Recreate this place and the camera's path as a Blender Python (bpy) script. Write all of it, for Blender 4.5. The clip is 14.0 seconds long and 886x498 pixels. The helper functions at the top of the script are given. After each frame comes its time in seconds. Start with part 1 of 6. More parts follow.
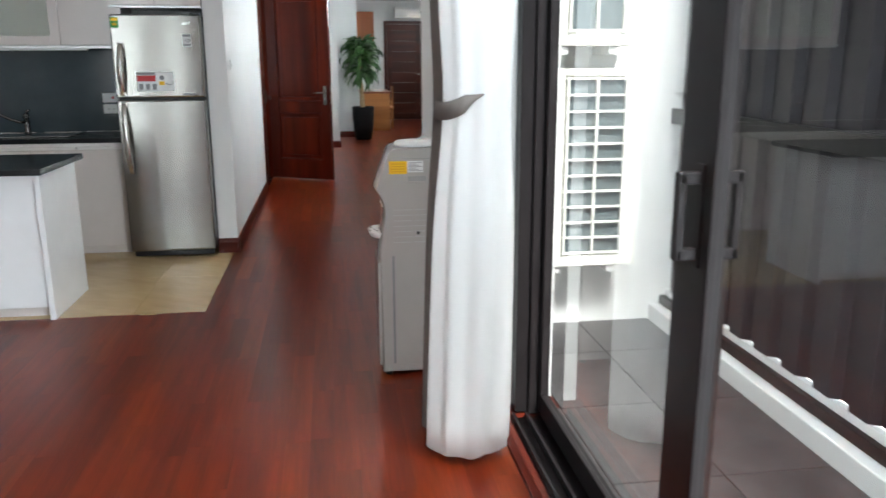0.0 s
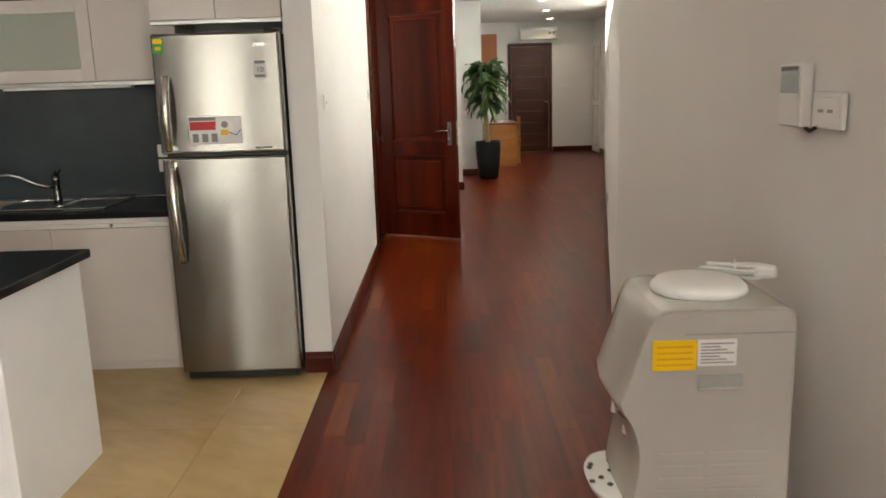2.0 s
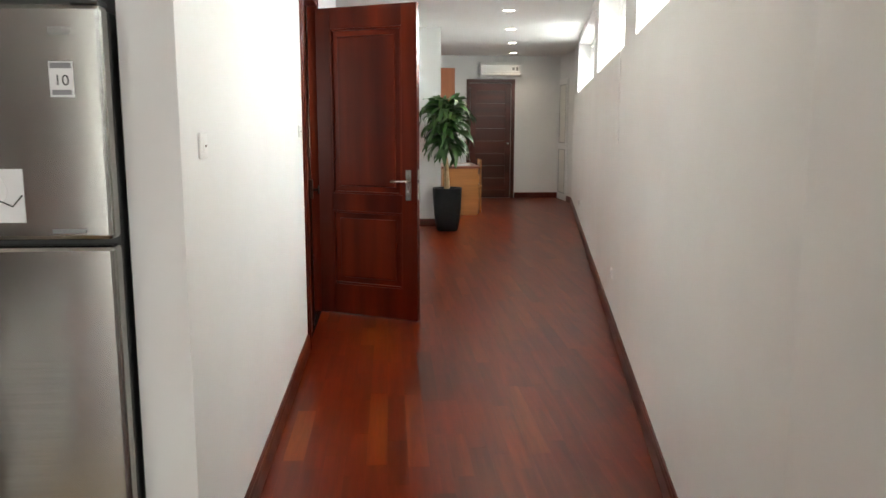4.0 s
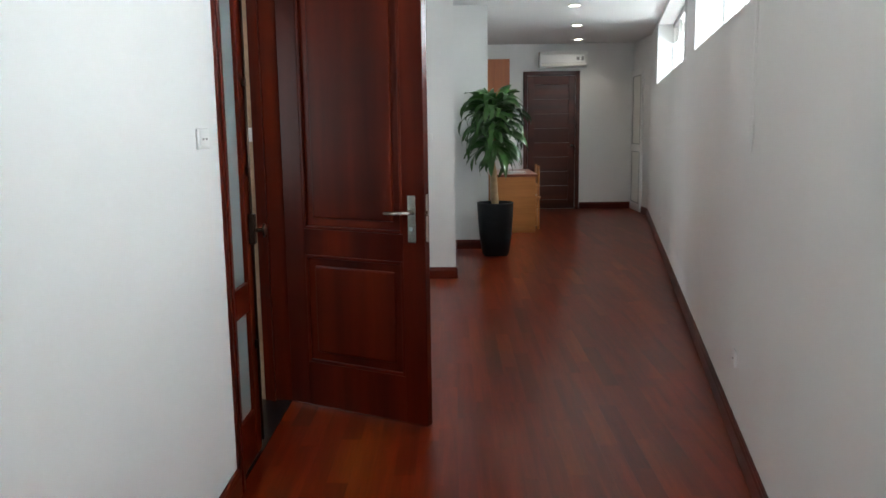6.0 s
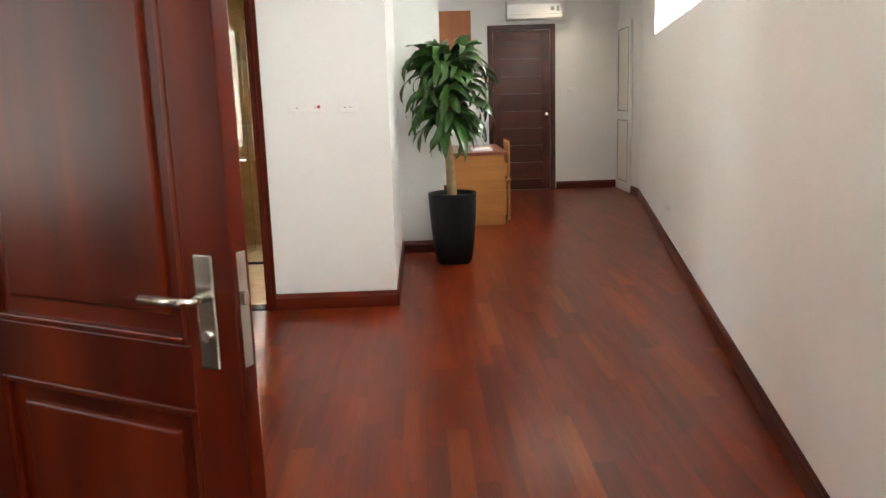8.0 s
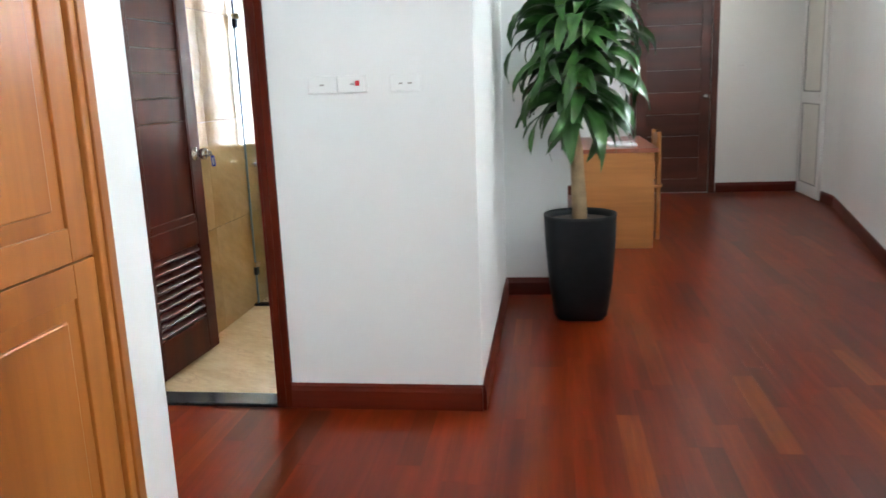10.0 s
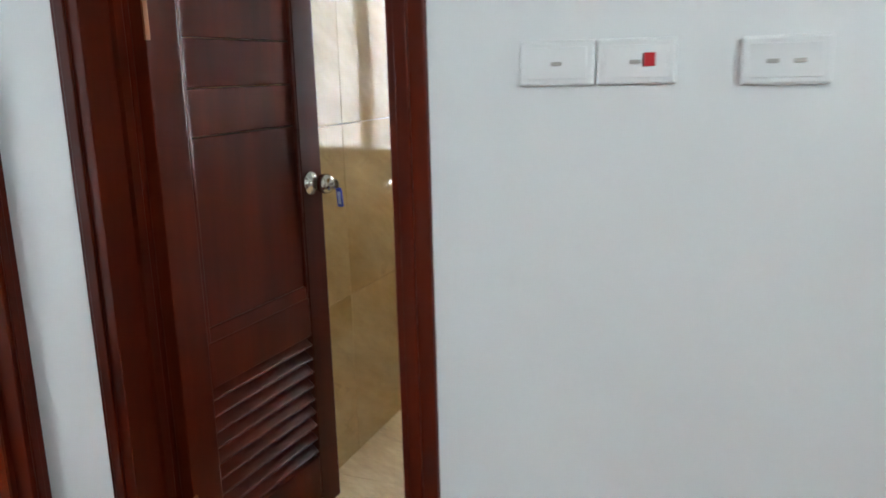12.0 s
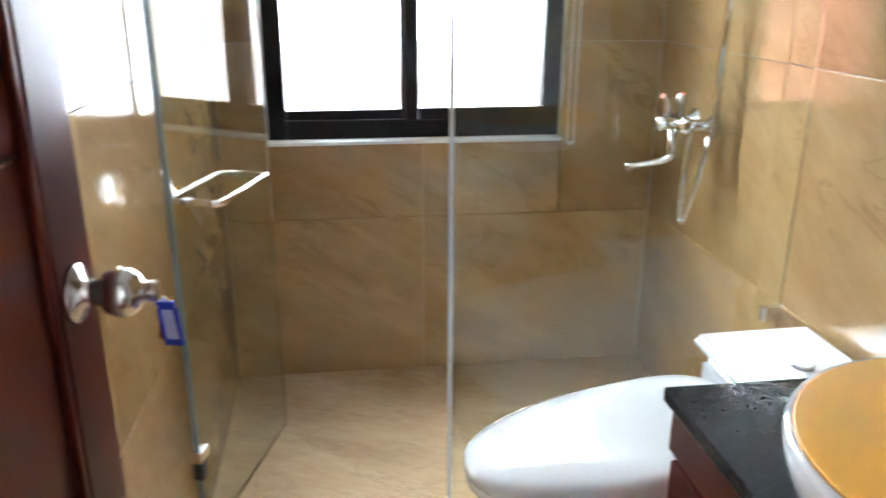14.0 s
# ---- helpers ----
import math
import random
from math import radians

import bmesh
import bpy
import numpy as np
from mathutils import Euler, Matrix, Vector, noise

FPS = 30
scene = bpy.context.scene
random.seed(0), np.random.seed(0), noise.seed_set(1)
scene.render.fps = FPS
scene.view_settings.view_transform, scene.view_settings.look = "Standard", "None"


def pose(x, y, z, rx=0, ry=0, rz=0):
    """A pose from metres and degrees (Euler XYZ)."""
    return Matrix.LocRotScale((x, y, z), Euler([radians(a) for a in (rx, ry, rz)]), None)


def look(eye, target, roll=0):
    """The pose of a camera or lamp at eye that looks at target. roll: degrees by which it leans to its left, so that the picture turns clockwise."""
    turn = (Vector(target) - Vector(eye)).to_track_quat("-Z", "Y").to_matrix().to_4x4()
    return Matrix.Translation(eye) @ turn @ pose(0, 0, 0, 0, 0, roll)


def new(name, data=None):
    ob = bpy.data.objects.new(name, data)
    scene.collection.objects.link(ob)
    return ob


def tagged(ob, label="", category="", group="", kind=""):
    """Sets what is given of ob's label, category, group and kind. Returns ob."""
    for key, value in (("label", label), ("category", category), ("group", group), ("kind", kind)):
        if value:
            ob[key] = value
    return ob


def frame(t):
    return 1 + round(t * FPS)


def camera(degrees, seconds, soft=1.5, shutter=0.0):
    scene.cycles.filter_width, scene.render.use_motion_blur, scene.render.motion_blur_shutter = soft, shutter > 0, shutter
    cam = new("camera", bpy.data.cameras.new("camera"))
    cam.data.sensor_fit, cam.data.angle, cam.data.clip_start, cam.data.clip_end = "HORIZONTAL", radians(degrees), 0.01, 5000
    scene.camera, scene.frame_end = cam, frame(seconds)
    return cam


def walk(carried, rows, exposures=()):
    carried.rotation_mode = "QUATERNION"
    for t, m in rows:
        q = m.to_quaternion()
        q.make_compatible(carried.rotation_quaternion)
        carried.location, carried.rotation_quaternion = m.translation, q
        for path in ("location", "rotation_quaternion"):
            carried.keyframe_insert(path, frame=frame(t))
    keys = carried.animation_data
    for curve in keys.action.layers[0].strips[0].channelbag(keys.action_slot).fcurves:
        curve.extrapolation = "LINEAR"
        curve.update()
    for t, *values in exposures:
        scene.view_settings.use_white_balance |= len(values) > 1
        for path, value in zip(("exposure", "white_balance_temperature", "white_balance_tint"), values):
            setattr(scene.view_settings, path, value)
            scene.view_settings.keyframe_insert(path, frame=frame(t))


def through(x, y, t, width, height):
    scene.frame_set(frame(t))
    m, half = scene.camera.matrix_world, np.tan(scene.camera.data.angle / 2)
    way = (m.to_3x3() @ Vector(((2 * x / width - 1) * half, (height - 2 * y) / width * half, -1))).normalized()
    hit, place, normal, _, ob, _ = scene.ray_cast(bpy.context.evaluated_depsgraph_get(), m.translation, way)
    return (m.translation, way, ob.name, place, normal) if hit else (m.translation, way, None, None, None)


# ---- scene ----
cam = camera(59.1, 14.0, shutter=0.25)

EXPOSURES = [(0.0, 1.0, 6200, 5), (1.0, 0.76, 6600, 5), (1.5, 0.86, 6900, 6), (2.0, 1.02, 7900, 8), (3.0, 1.45, 7700, 8), (5.5, 0.72, 6300, 5), (6.5, 0.65, 6500, 6), (7.0, 1.08, 7900, 11), (9.5, 1.68, 6300, 3), (10.0, 1.58, 6200, 4), (10.5, 1.55, 6000, 2), (11.0, 1.4, 6000, 1), (11.5, 1.2, 5900, 1), (12.5, 1.15, 6300, 4), (13.0, 1.6, 6500, 8), (13.5, 2.15, 6100, 7), (14.0, 1.8, 5700, 5)]
PATH = [
    (0, (0.717, -5.876, 1.393), (0.991, -3.951, 0.925), -0.2),
    (0.5, (0.754, -5.412, 1.391), (0.8, -3.472, 0.907), -1.6),
    (1, (0.695, -4.836, 1.392), (0.695, -2.886, 0.945), -3.6),
    (1.5, (0.679, -4.324, 1.417), (0.606, -2.373, 0.983), 0.4),
    (2, (0.603, -3.852, 1.419), (0.595, -1.893, 1.018), -1.8),
    (2.5, (0.544, -3.419, 1.392), (0.601, -1.45, 1.045), -2.3),
    (3, (0.481, -2.956, 1.436), (0.648, -0.987, 1.129), -0.6),
    (5.5, (0.764, -0.591, 1.415), (0.788, 1.383, 1.092), 0.2),
    (6, (0.864, -0.03, 1.425), (0.834, 1.945, 1.116), -0.8),
    (6.5, (0.925, 0.514, 1.415), (0.821, 2.486, 1.095), -1.6),
    (7, (0.966, 1.036, 1.425), (1.016, 2.996, 1.031), -1.8),
    (9.5, (1.19, 3.769, 1.32), (1.166, 5.734, 0.95), -1.6),
    (10, (1.155, 4.26, 1.325), (0.882, 6.198, 0.911), -2.2),
    (10.5, (1.071, 4.76, 1.361), (0.7, 6.667, 0.887), -2.4),
    (11, (0.963, 5.263, 1.341), (0.408, 7.134, 0.905), -0.6),
    (11.5, (0.776, 5.672, 1.34), (0.15, 7.532, 0.952), 0.7),
    (12, (0.575, 6.038, 1.328), (-0.148, 7.85, 0.887), -1.5),
    (12.5, (0.334, 6.388, 1.334), (-0.621, 8.076, 0.844), -1.7),
    (13, (0.048, 6.698, 1.366), (-0.696, 8.455, 0.766), -0.7),
    (13.2, (-0.043, 6.812, 1.354), (-0.697, 8.612, 0.777), -1.8),
    (13.4, (-0.129, 6.896, 1.35), (-0.609, 8.748, 0.767), -1.3),
    (13.5, (-0.16, 6.942, 1.352), (-0.567, 8.803, 0.745), -2.1),
    (14, (-0.298, 7.113, 1.357), (-0.046, 8.987, 0.708), 0.2),
]
walk(cam, [(t, look(eye, target, roll)) for t, eye, target, roll in PATH], EXPOSURES)

# ---- world and light ----
world = bpy.data.worlds.new("sky")
scene.world = world
world.use_nodes = True
wn = world.node_tree
bg = wn.nodes["Background"]
sky = wn.nodes.new("ShaderNodeTexSky")
sky.sky_type = "NISHITA"
sky.sun_disc = False
SUN_UP, SUN_TURN = radians(48), radians(171)
sky.sun_elevation = SUN_UP
sky.sun_rotation = SUN_TURN
sky.air_density, sky.dust_density = 1.0, 4.0
wn.links.new(sky.outputs[0], bg.inputs[0])
bg.inputs[1].default_value = 0.15


def lamp(name, kind, m, energy, color=(1, 1, 1), **more):
    data = bpy.data.lights.new(name, kind)
    data.energy, data.color = energy, color
    for key, value in more.items():
        if key == "size":
            data.size = value
        elif key == "size_y":
            data.shape, data.size_y = "RECTANGLE", value
        elif key == "angle":
            data.angle = value
        elif key == "spot":
            data.spot_size, data.spot_blend = value, 0.6
        elif key == "radius":
            data.shadow_soft_size = value
    ob = new(name, data)
    ob.matrix_world = m
    return ob


SUN_DIR = Vector((math.sin(SUN_TURN) * math.cos(SUN_UP), math.cos(SUN_TURN) * math.cos(SUN_UP), math.sin(SUN_UP)))
lamp("sun", "SUN", look(SUN_DIR * 30, (0, 0, 0)), 4.6, (1, 0.97, 0.93), angle=radians(12))

H = 2.77            # ceiling height
DAY = (0.87, 0.94, 1.0)
# the skewed corridor wall: u runs along it from (WX, WY)
WX, WY, WANG = 1.329, -0.6, math.degrees(math.atan2(1, 0.2))
WM = pose(WX, WY, 0, 0, 0, WANG)
WINDOWS = ((0.82, 3.11), (3.77, 6.48), (7.16, 11.34))
for (u0, u1), power in zip(WINDOWS, (17.5, 12.5, 10)):
    lamp("window_light", "AREA", WM @ pose((u0 + u1) / 2, -0.36, 2.25, 50, 0, 0), power * (u1 - u0), DAY, size=u1 - u0 - 0.1, size_y=0.65)
# glazed wall of the living room towards the balcony
lamp("balcony_light", "AREA", pose(1.66, -6.25, 1.2, 90, 0, 90), 110, DAY, size=2.7, size_y=2.0)
# unseen fill lamp added indoors to brighten the curtain and the floor by it
lamp("curtain_fill_light", "AREA", look((1.405, -4.15, 2.2), (0.9, -3.7, 1.0)), 13, DAY, size=1.1, size_y=0.25)
# window behind the start of the walk
for x, w in ((-2.825, 0.8), (-1.9, 0.36)):
    lamp("rear_window_light", "AREA", pose(x, -8.7, 1.35, 90, 0, 0), 19 * w, DAY, size=w, size_y=2.3)
# lamp added out of sight above the bathroom window, brightening the room through it
lamp("bath_window_light", "AREA", look((-0.05, 10.75, 3.05), (0.0, 8.9, 0.75)), 75, DAY, size=1.9, size_y=1.1)
# fill lamps at unseen wall openings, added to brighten bedroom and lobby
lamp("bedroom_fill_light", "AREA", pose(-4.42, 7.4, 1.5, 90, 0, -90), 45, DAY, size=1.8, size_y=1.3)
lamp("lobby_fill_light", "AREA", pose(-2.05, 3.3, 1.6, 90, 0, -90), 3.5, DAY, size=0.7, size_y=1.0)

# ---- materials ----


def nodes_of(name):
    m = bpy.data.materials.new(name)
    m.use_nodes = True
    nt = m.node_tree
    return m, nt, nt.nodes["Principled BSDF"]


def coords(nt, stretch=(1, 1, 1), shift=True):
    tc = nt.nodes.new("ShaderNodeTexCoord")
    mp = nt.nodes.new("ShaderNodeMapping")
    mp.inputs["Scale"].default_value = stretch
    nt.links.new(tc.outputs["Object"], mp.inputs["Vector"])
    if shift:
        info = nt.nodes.new("ShaderNodeObjectInfo")
        geo = nt.nodes.new("ShaderNodeNewGeometry")
        add = nt.nodes.new("ShaderNodeMath")
        nt.links.new(info.outputs["Random"], add.inputs[0])
        nt.links.new(geo.outputs["Random Per Island"], add.inputs[1])
        mul = nt.nodes.new("ShaderNodeMath")
        mul.operation = "MULTIPLY"
        mul.inputs[1].default_value = 37.0
        nt.links.new(add.outputs[0], mul.inputs[0])
        nt.links.new(mul.outputs[0], mp.inputs["Location"])
    return mp


def noise_tex(nt, mp, scale, detail=4, rough=0.55, distort=0.0):
    n = nt.nodes.new("ShaderNodeTexNoise")
    n.inputs["Scale"].default_value = scale
    n.inputs["Detail"].default_value = detail
    n.inputs["Roughness"].default_value = rough
    n.inputs["Distortion"].default_value = distort
    nt.links.new(mp.outputs[0], n.inputs["Vector"])
    return n


def ramp(nt, fac, stops):
    r = nt.nodes.new("ShaderNodeValToRGB")
    while len(r.color_ramp.elements) < len(stops):
        r.color_ramp.elements.new(0.5)
    for e, (p, c) in zip(r.color_ramp.elements, stops):
        e.position, e.color = p, (*c, 1)
    nt.links.new(fac, r.inputs[0])
    return r


def mixed(nt, a, b, fac, kind="MIX"):
    mx = nt.nodes.new("ShaderNodeMix")
    mx.data_type, mx.blend_type = "RGBA", kind
    if isinstance(fac, float):
        mx.inputs[0].default_value = fac
    else:
        nt.links.new(fac, mx.inputs[0])
    nt.links.new(a, mx.inputs[6])
    nt.links.new(b, mx.inputs[7])
    return mx.outputs[2]


def bump(nt, bsdf, height, strength, distance=0.002):
    b = nt.nodes.new("ShaderNodeBump")
    b.inputs["Strength"].default_value = strength
    b.inputs["Distance"].default_value = distance
    nt.links.new(height, b.inputs["Height"])
    nt.links.new(b.outputs[0], bsdf.inputs["Normal"])


def rough_from(nt, bsdf, fac, lo, hi):
    mr = nt.nodes.new("ShaderNodeMapRange")
    mr.inputs["To Min"].default_value, mr.inputs["To Max"].default_value = lo, hi
    nt.links.new(fac, mr.inputs["Value"])
    nt.links.new(mr.outputs[0], bsdf.inputs["Roughness"])


def plain(name, c, rough=0.5, metal=0.0, vary=0.06, scale=6, bumps=0.05, coat=0.0, grain=180):
    """Paint, plastic, metal: a colour with faint mottling, uneven gloss and fine relief."""
    m, nt, b = nodes_of(name)
    mp = coords(nt)
    n = noise_tex(nt, mp, scale)
    r = ramp(nt, n.outputs["Fac"], ((0.3, tuple(x * (1 - vary) for x in c)), (0.7, tuple(min(1, x * (1 + vary)) for x in c))))
    nt.links.new(r.outputs[0], b.inputs["Base Color"])
    rough_from(nt, b, n.outputs["Fac"], max(0, rough - 0.06), rough + 0.06)
    b.inputs["Metallic"].default_value = metal
    b.inputs["Coat Weight"].default_value = coat
    b.inputs["Coat Roughness"].default_value = 0.06
    if bumps:
        g = noise_tex(nt, mp, grain, 2)
        bump(nt, b, g.outputs["Fac"], bumps)
    return m


def wood(name, dark, mid, light, along, rough=0.3, coat=0.3, scale=14, piece=0.0, bumps=0.08, shine=0.5):
    """Lacquered wood with its grain along one axis; piece: how far single boards differ."""
    m, nt, b = nodes_of(name)
    st = [1, 1, 1]
    st["xyz".index(along)] = 0.07
    mp = coords(nt, st)
    n = noise_tex(nt, mp, scale, 2.5, 0.5, 0.0)
    fine = noise_tex(nt, mp, scale * 7, 2, 0.5)
    r = ramp(nt, n.outputs["Fac"], ((0.28, dark), (0.5, mid), (0.75, light)))
    r2 = ramp(nt, fine.outputs["Fac"], ((0.3, (0.86, 0.86, 0.86)), (0.7, (1.08, 1.08, 1.08))))
    col = mixed(nt, r.outputs[0], r2.outputs[0], 0.7, "MULTIPLY")
    if piece:
        info = nt.nodes.new("ShaderNodeObjectInfo")
        geo = nt.nodes.new("ShaderNodeNewGeometry")
        add = nt.nodes.new("ShaderNodeMath")
        nt.links.new(info.outputs["Random"], add.inputs[0])
        nt.links.new(geo.outputs["Random Per Island"], add.inputs[1])
        fr = nt.nodes.new("ShaderNodeMath")
        fr.operation = "FRACT"
        nt.links.new(add.outputs[0], fr.inputs[0])
        k = 1 - piece
        tone = ramp(nt, fr.outputs[0], ((0.0, (k, k * 0.95, k * 0.95)), (0.3, (0.88, 0.85, 0.85)), (0.62, (1, 1, 1)), (0.88, (1.1, 1.2, 1.1)), (1.0, (1.25, 1.9, 1.6))))
        col = mixed(nt, col, tone.outputs[0], 1.0, "MULTIPLY")
    nt.links.new(col, b.inputs["Base Color"])
    rough_from(nt, b, n.outputs["Fac"], max(0.28, rough - 0.02), max(0.31, rough + 0.04))
    b.inputs["Coat Weight"].default_value = coat
    b.inputs["Coat Roughness"].default_value = 0.3
    b.inputs["Specular IOR Level"].default_value = shine
    if bumps:
        bump(nt, b, fine.outputs["Fac"], bumps, 0.0004)
    return m


def floor_lacquer():
    """Polished red hardwood: most boards alike, a few dark or amber, uneven gloss, faint waviness."""
    m, nt, b = nodes_of("red_floor_lacquer")
    mp = coords(nt, (1, 0.06, 1))
    wide = coords(nt, (1, 0.45, 1), shift=False)
    n = noise_tex(nt, mp, 15, 3, 0.55, 0.3)
    fine = noise_tex(nt, mp, 95, 2, 0.5)
    cloud = noise_tex(nt, wide, 1.7, 3, 0.5)
    r = ramp(nt, n.outputs["Fac"], ((0.25, (0.08, 0.0066, 0.0011)), (0.5, (0.142, 0.0142, 0.0021)), (0.78, (0.205, 0.027, 0.0042))))
    r2 = ramp(nt, fine.outputs["Fac"], ((0.3, (0.82, 0.82, 0.82)), (0.7, (1.1, 1.1, 1.1))))
    col = mixed(nt, r.outputs[0], r2.outputs[0], 0.7, "MULTIPLY")
    info = nt.nodes.new("ShaderNodeObjectInfo")
    geo = nt.nodes.new("ShaderNodeNewGeometry")
    add = nt.nodes.new("ShaderNodeMath")
    nt.links.new(info.outputs["Random"], add.inputs[0])
    nt.links.new(geo.outputs["Random Per Island"], add.inputs[1])
    fr = nt.nodes.new("ShaderNodeMath")
    fr.operation = "FRACT"
    nt.links.new(add.outputs[0], fr.inputs[0])
    tone = ramp(nt, fr.outputs[0], ((0.0, (0.5, 0.62, 0.75)), (0.05, (0.72, 0.78, 0.8)), (0.16, (0.88, 0.86, 0.88)), (0.6, (1, 1, 1)), (0.82, (1.1, 1.2, 1.1)), (0.94, (1.2, 1.7, 1.4)), (1.0, (1.42, 2.7, 2.1))))
    col = mixed(nt, col, tone.outputs[0], 1.0, "MULTIPLY")
    c2 = ramp(nt, cloud.outputs["Fac"], ((0.3, (0.8, 0.84, 0.86)), (0.7, (1.12, 1.1, 1.08))))
    col = mixed(nt, col, c2.outputs[0], 1.0, "MULTIPLY")
    nt.links.new(col, b.inputs["Base Color"])
    rough_from(nt, b, cloud.outputs["Fac"], 0.278, 0.3)
    b.inputs["Specular IOR Level"].default_value = 0.26
    return m


def marble(name, lo, mid, hi, vein, rough=0.12, scale=2.2):
    """Polished beige stone tile with soft clouds and thin slanting veins."""
    m, nt, b = nodes_of(name)
    mp = coords(nt, (1.6, 1.6, 0.55))
    mp.vector_type = "TEXTURE"
    mp.inputs["Rotation"].default_value = (0.42, 0.38, 0.4)
    n = noise_tex(nt, mp, scale, 7, 0.62, 0.5)
    r = ramp(nt, n.outputs["Fac"], ((0.28, lo), (0.5, mid), (0.74, hi)))
    v = noise_tex(nt, mp, scale * 2.1, 4, 0.6, 0.9)
    band = ramp(nt, v.outputs["Fac"], ((0.47, (0, 0, 0)), (0.5, (1, 1, 1)), (0.52, (0, 0, 0))))
    gate = noise_tex(nt, mp, scale * 1.3, 2)
    open_ = ramp(nt, gate.outputs["Fac"], ((0.48, (0, 0, 0)), (0.62, (0.55, 0.55, 0.55))))
    vc = nt.nodes.new("ShaderNodeRGB")
    vc.outputs[0].default_value = (*vein, 1)
    half = nt.nodes.new("ShaderNodeMath")
    half.operation = "MULTIPLY"
    nt.links.new(band.outputs[0], half.inputs[0])
    nt.links.new(open_.outputs[0], half.inputs[1])
    fine = noise_tex(nt, mp, scale * 9, 3, 0.6)
    r2 = ramp(nt, fine.outputs["Fac"], ((0.3, (0.9, 0.89, 0.87)), (0.7, (1.08, 1.08, 1.09))))
    col = mixed(nt, r.outputs[0], vc.outputs[0], half.outputs[0])
    col = mixed(nt, col, r2.outputs[0], 0.8, "MULTIPLY")
    nt.links.new(col, b.inputs["Base Color"])
    rough_from(nt, b, n.outputs["Fac"], rough - 0.03, rough + 0.05)
    return m


def brushed(name, c, rough, along="z", metal=1.0):
    m, nt, b = nodes_of(name)
    st = [60, 60, 60]
    st["xyz".index(along)] = 0.6
    mp = coords(nt, st)
    n = noise_tex(nt, mp, 9, 3)
    r = ramp(nt, n.outputs["Fac"], ((0.3, tuple(x * 0.92 for x in c)), (0.7, c)))
    nt.links.new(r.outputs[0], b.inputs["Base Color"])
    b.inputs["Metallic"].default_value = metal
    rough_from(nt, b, n.outputs["Fac"], rough - 0.05, rough + 0.07)
    bump(nt, b, n.outputs["Fac"], 0.05, 0.0006)
    return m


def fridge_steel():
    """Steel brushed across, which draws reflections out upright."""
    m, nt, b = nodes_of("fridge_steel")
    n = noise_tex(nt, coords(nt, (0.5, 1, 90)), 6, 2)
    r = ramp(nt, n.outputs["Fac"], ((0.3, (0.27, 0.26, 0.245)), (0.7, (0.32, 0.31, 0.29))))
    nt.links.new(r.outputs[0], b.inputs["Base Color"])
    b.inputs["Metallic"].default_value = 1.0
    b.inputs["Roughness"].default_value = 0.2
    tan = nt.nodes.new("ShaderNodeTangent")
    tan.direction_type, tan.axis = "RADIAL", "Z"
    nt.links.new(tan.outputs[0], b.inputs["Tangent"])
    b.inputs["Anisotropic"].default_value = 0.9
    b.inputs["Anisotropic Rotation"].default_value = 0.25
    return m


def glass(name, tint=(1, 1, 1), rough=0.0):
    m, nt, b = nodes_of(name)
    b.inputs["Base Color"].default_value = (*tint, 1)
    b.inputs["Transmission Weight"].default_value = 1.0
    b.inputs["Roughness"].default_value = rough
    b.inputs["IOR"].default_value = 1.45
    return m


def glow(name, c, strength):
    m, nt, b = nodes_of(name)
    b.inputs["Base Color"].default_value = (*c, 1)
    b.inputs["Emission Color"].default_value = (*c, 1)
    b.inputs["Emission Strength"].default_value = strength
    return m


M_WALL = plain("white_wall_paint", (0.78, 0.78, 0.77), 0.55, vary=0.025, scale=1.6, bumps=0.12, grain=420)
# dark colour for unseen walls, added so the steel refrigerator mirrors less light
M_UNSEEN = plain("unseen_wall_dark", (0.2, 0.18, 0.165), 0.6, vary=0.04, scale=1.6, bumps=0.12, grain=420)
M_CEIL = plain("ceiling_paint", (0.8, 0.8, 0.79), 0.7, vary=0.02, scale=1.2, bumps=0.05)
M_FLOOR = floor_lacquer()
M_JOINT = plain("floor_joint", (0.1, 0.012, 0.004), 0.5)
M_SKIRT = wood("skirting_wood", (0.045, 0.0045, 0.0018), (0.09, 0.0095, 0.0035), (0.13, 0.017, 0.006), "y", 0.3, 0.0, 8, 0.2, 0.05, 0.3)
M_SKIRTX = wood("skirting_wood_x", (0.045, 0.0045, 0.0018), (0.09, 0.0095, 0.0035), (0.13, 0.017, 0.006), "x", 0.3, 0.0, 8, 0.2, 0.05, 0.3)
M_DOOR = wood("red_door_wood", (0.044, 0.0033, 0.0009), (0.076, 0.0064, 0.0014), (0.14, 0.0155, 0.003), "z", 0.29, 0.0, 5, 0.0, 0.02, 0.22)
M_DOORB = wood("brown_door_wood", (0.042, 0.0038, 0.001), (0.068, 0.0067, 0.0016), (0.096, 0.0108, 0.0028), "z", 0.3, 0.0, 7, 0.0, 0.03, 0.16)
M_DOORD = wood("dark_door_wood", (0.04, 0.0095, 0.005), (0.07, 0.0165, 0.009), (0.105, 0.026, 0.0145), "x", 0.35, 0.0, 6, 0.0, 0.05, 0.3)
M_OAK = wood("honey_wood", (0.24, 0.07, 0.011), (0.33, 0.105, 0.018), (0.42, 0.15, 0.028), "z", 0.35, 0.15, 6)
M_DESK = wood("desk_wood", (0.33, 0.125, 0.03), (0.41, 0.165, 0.042), (0.47, 0.21, 0.06), "x", 0.4, 0.1, 6)
M_CAB = plain("cabinet_gloss", (0.65, 0.59, 0.56), 0.18, coat=0.5, vary=0.02, bumps=0)
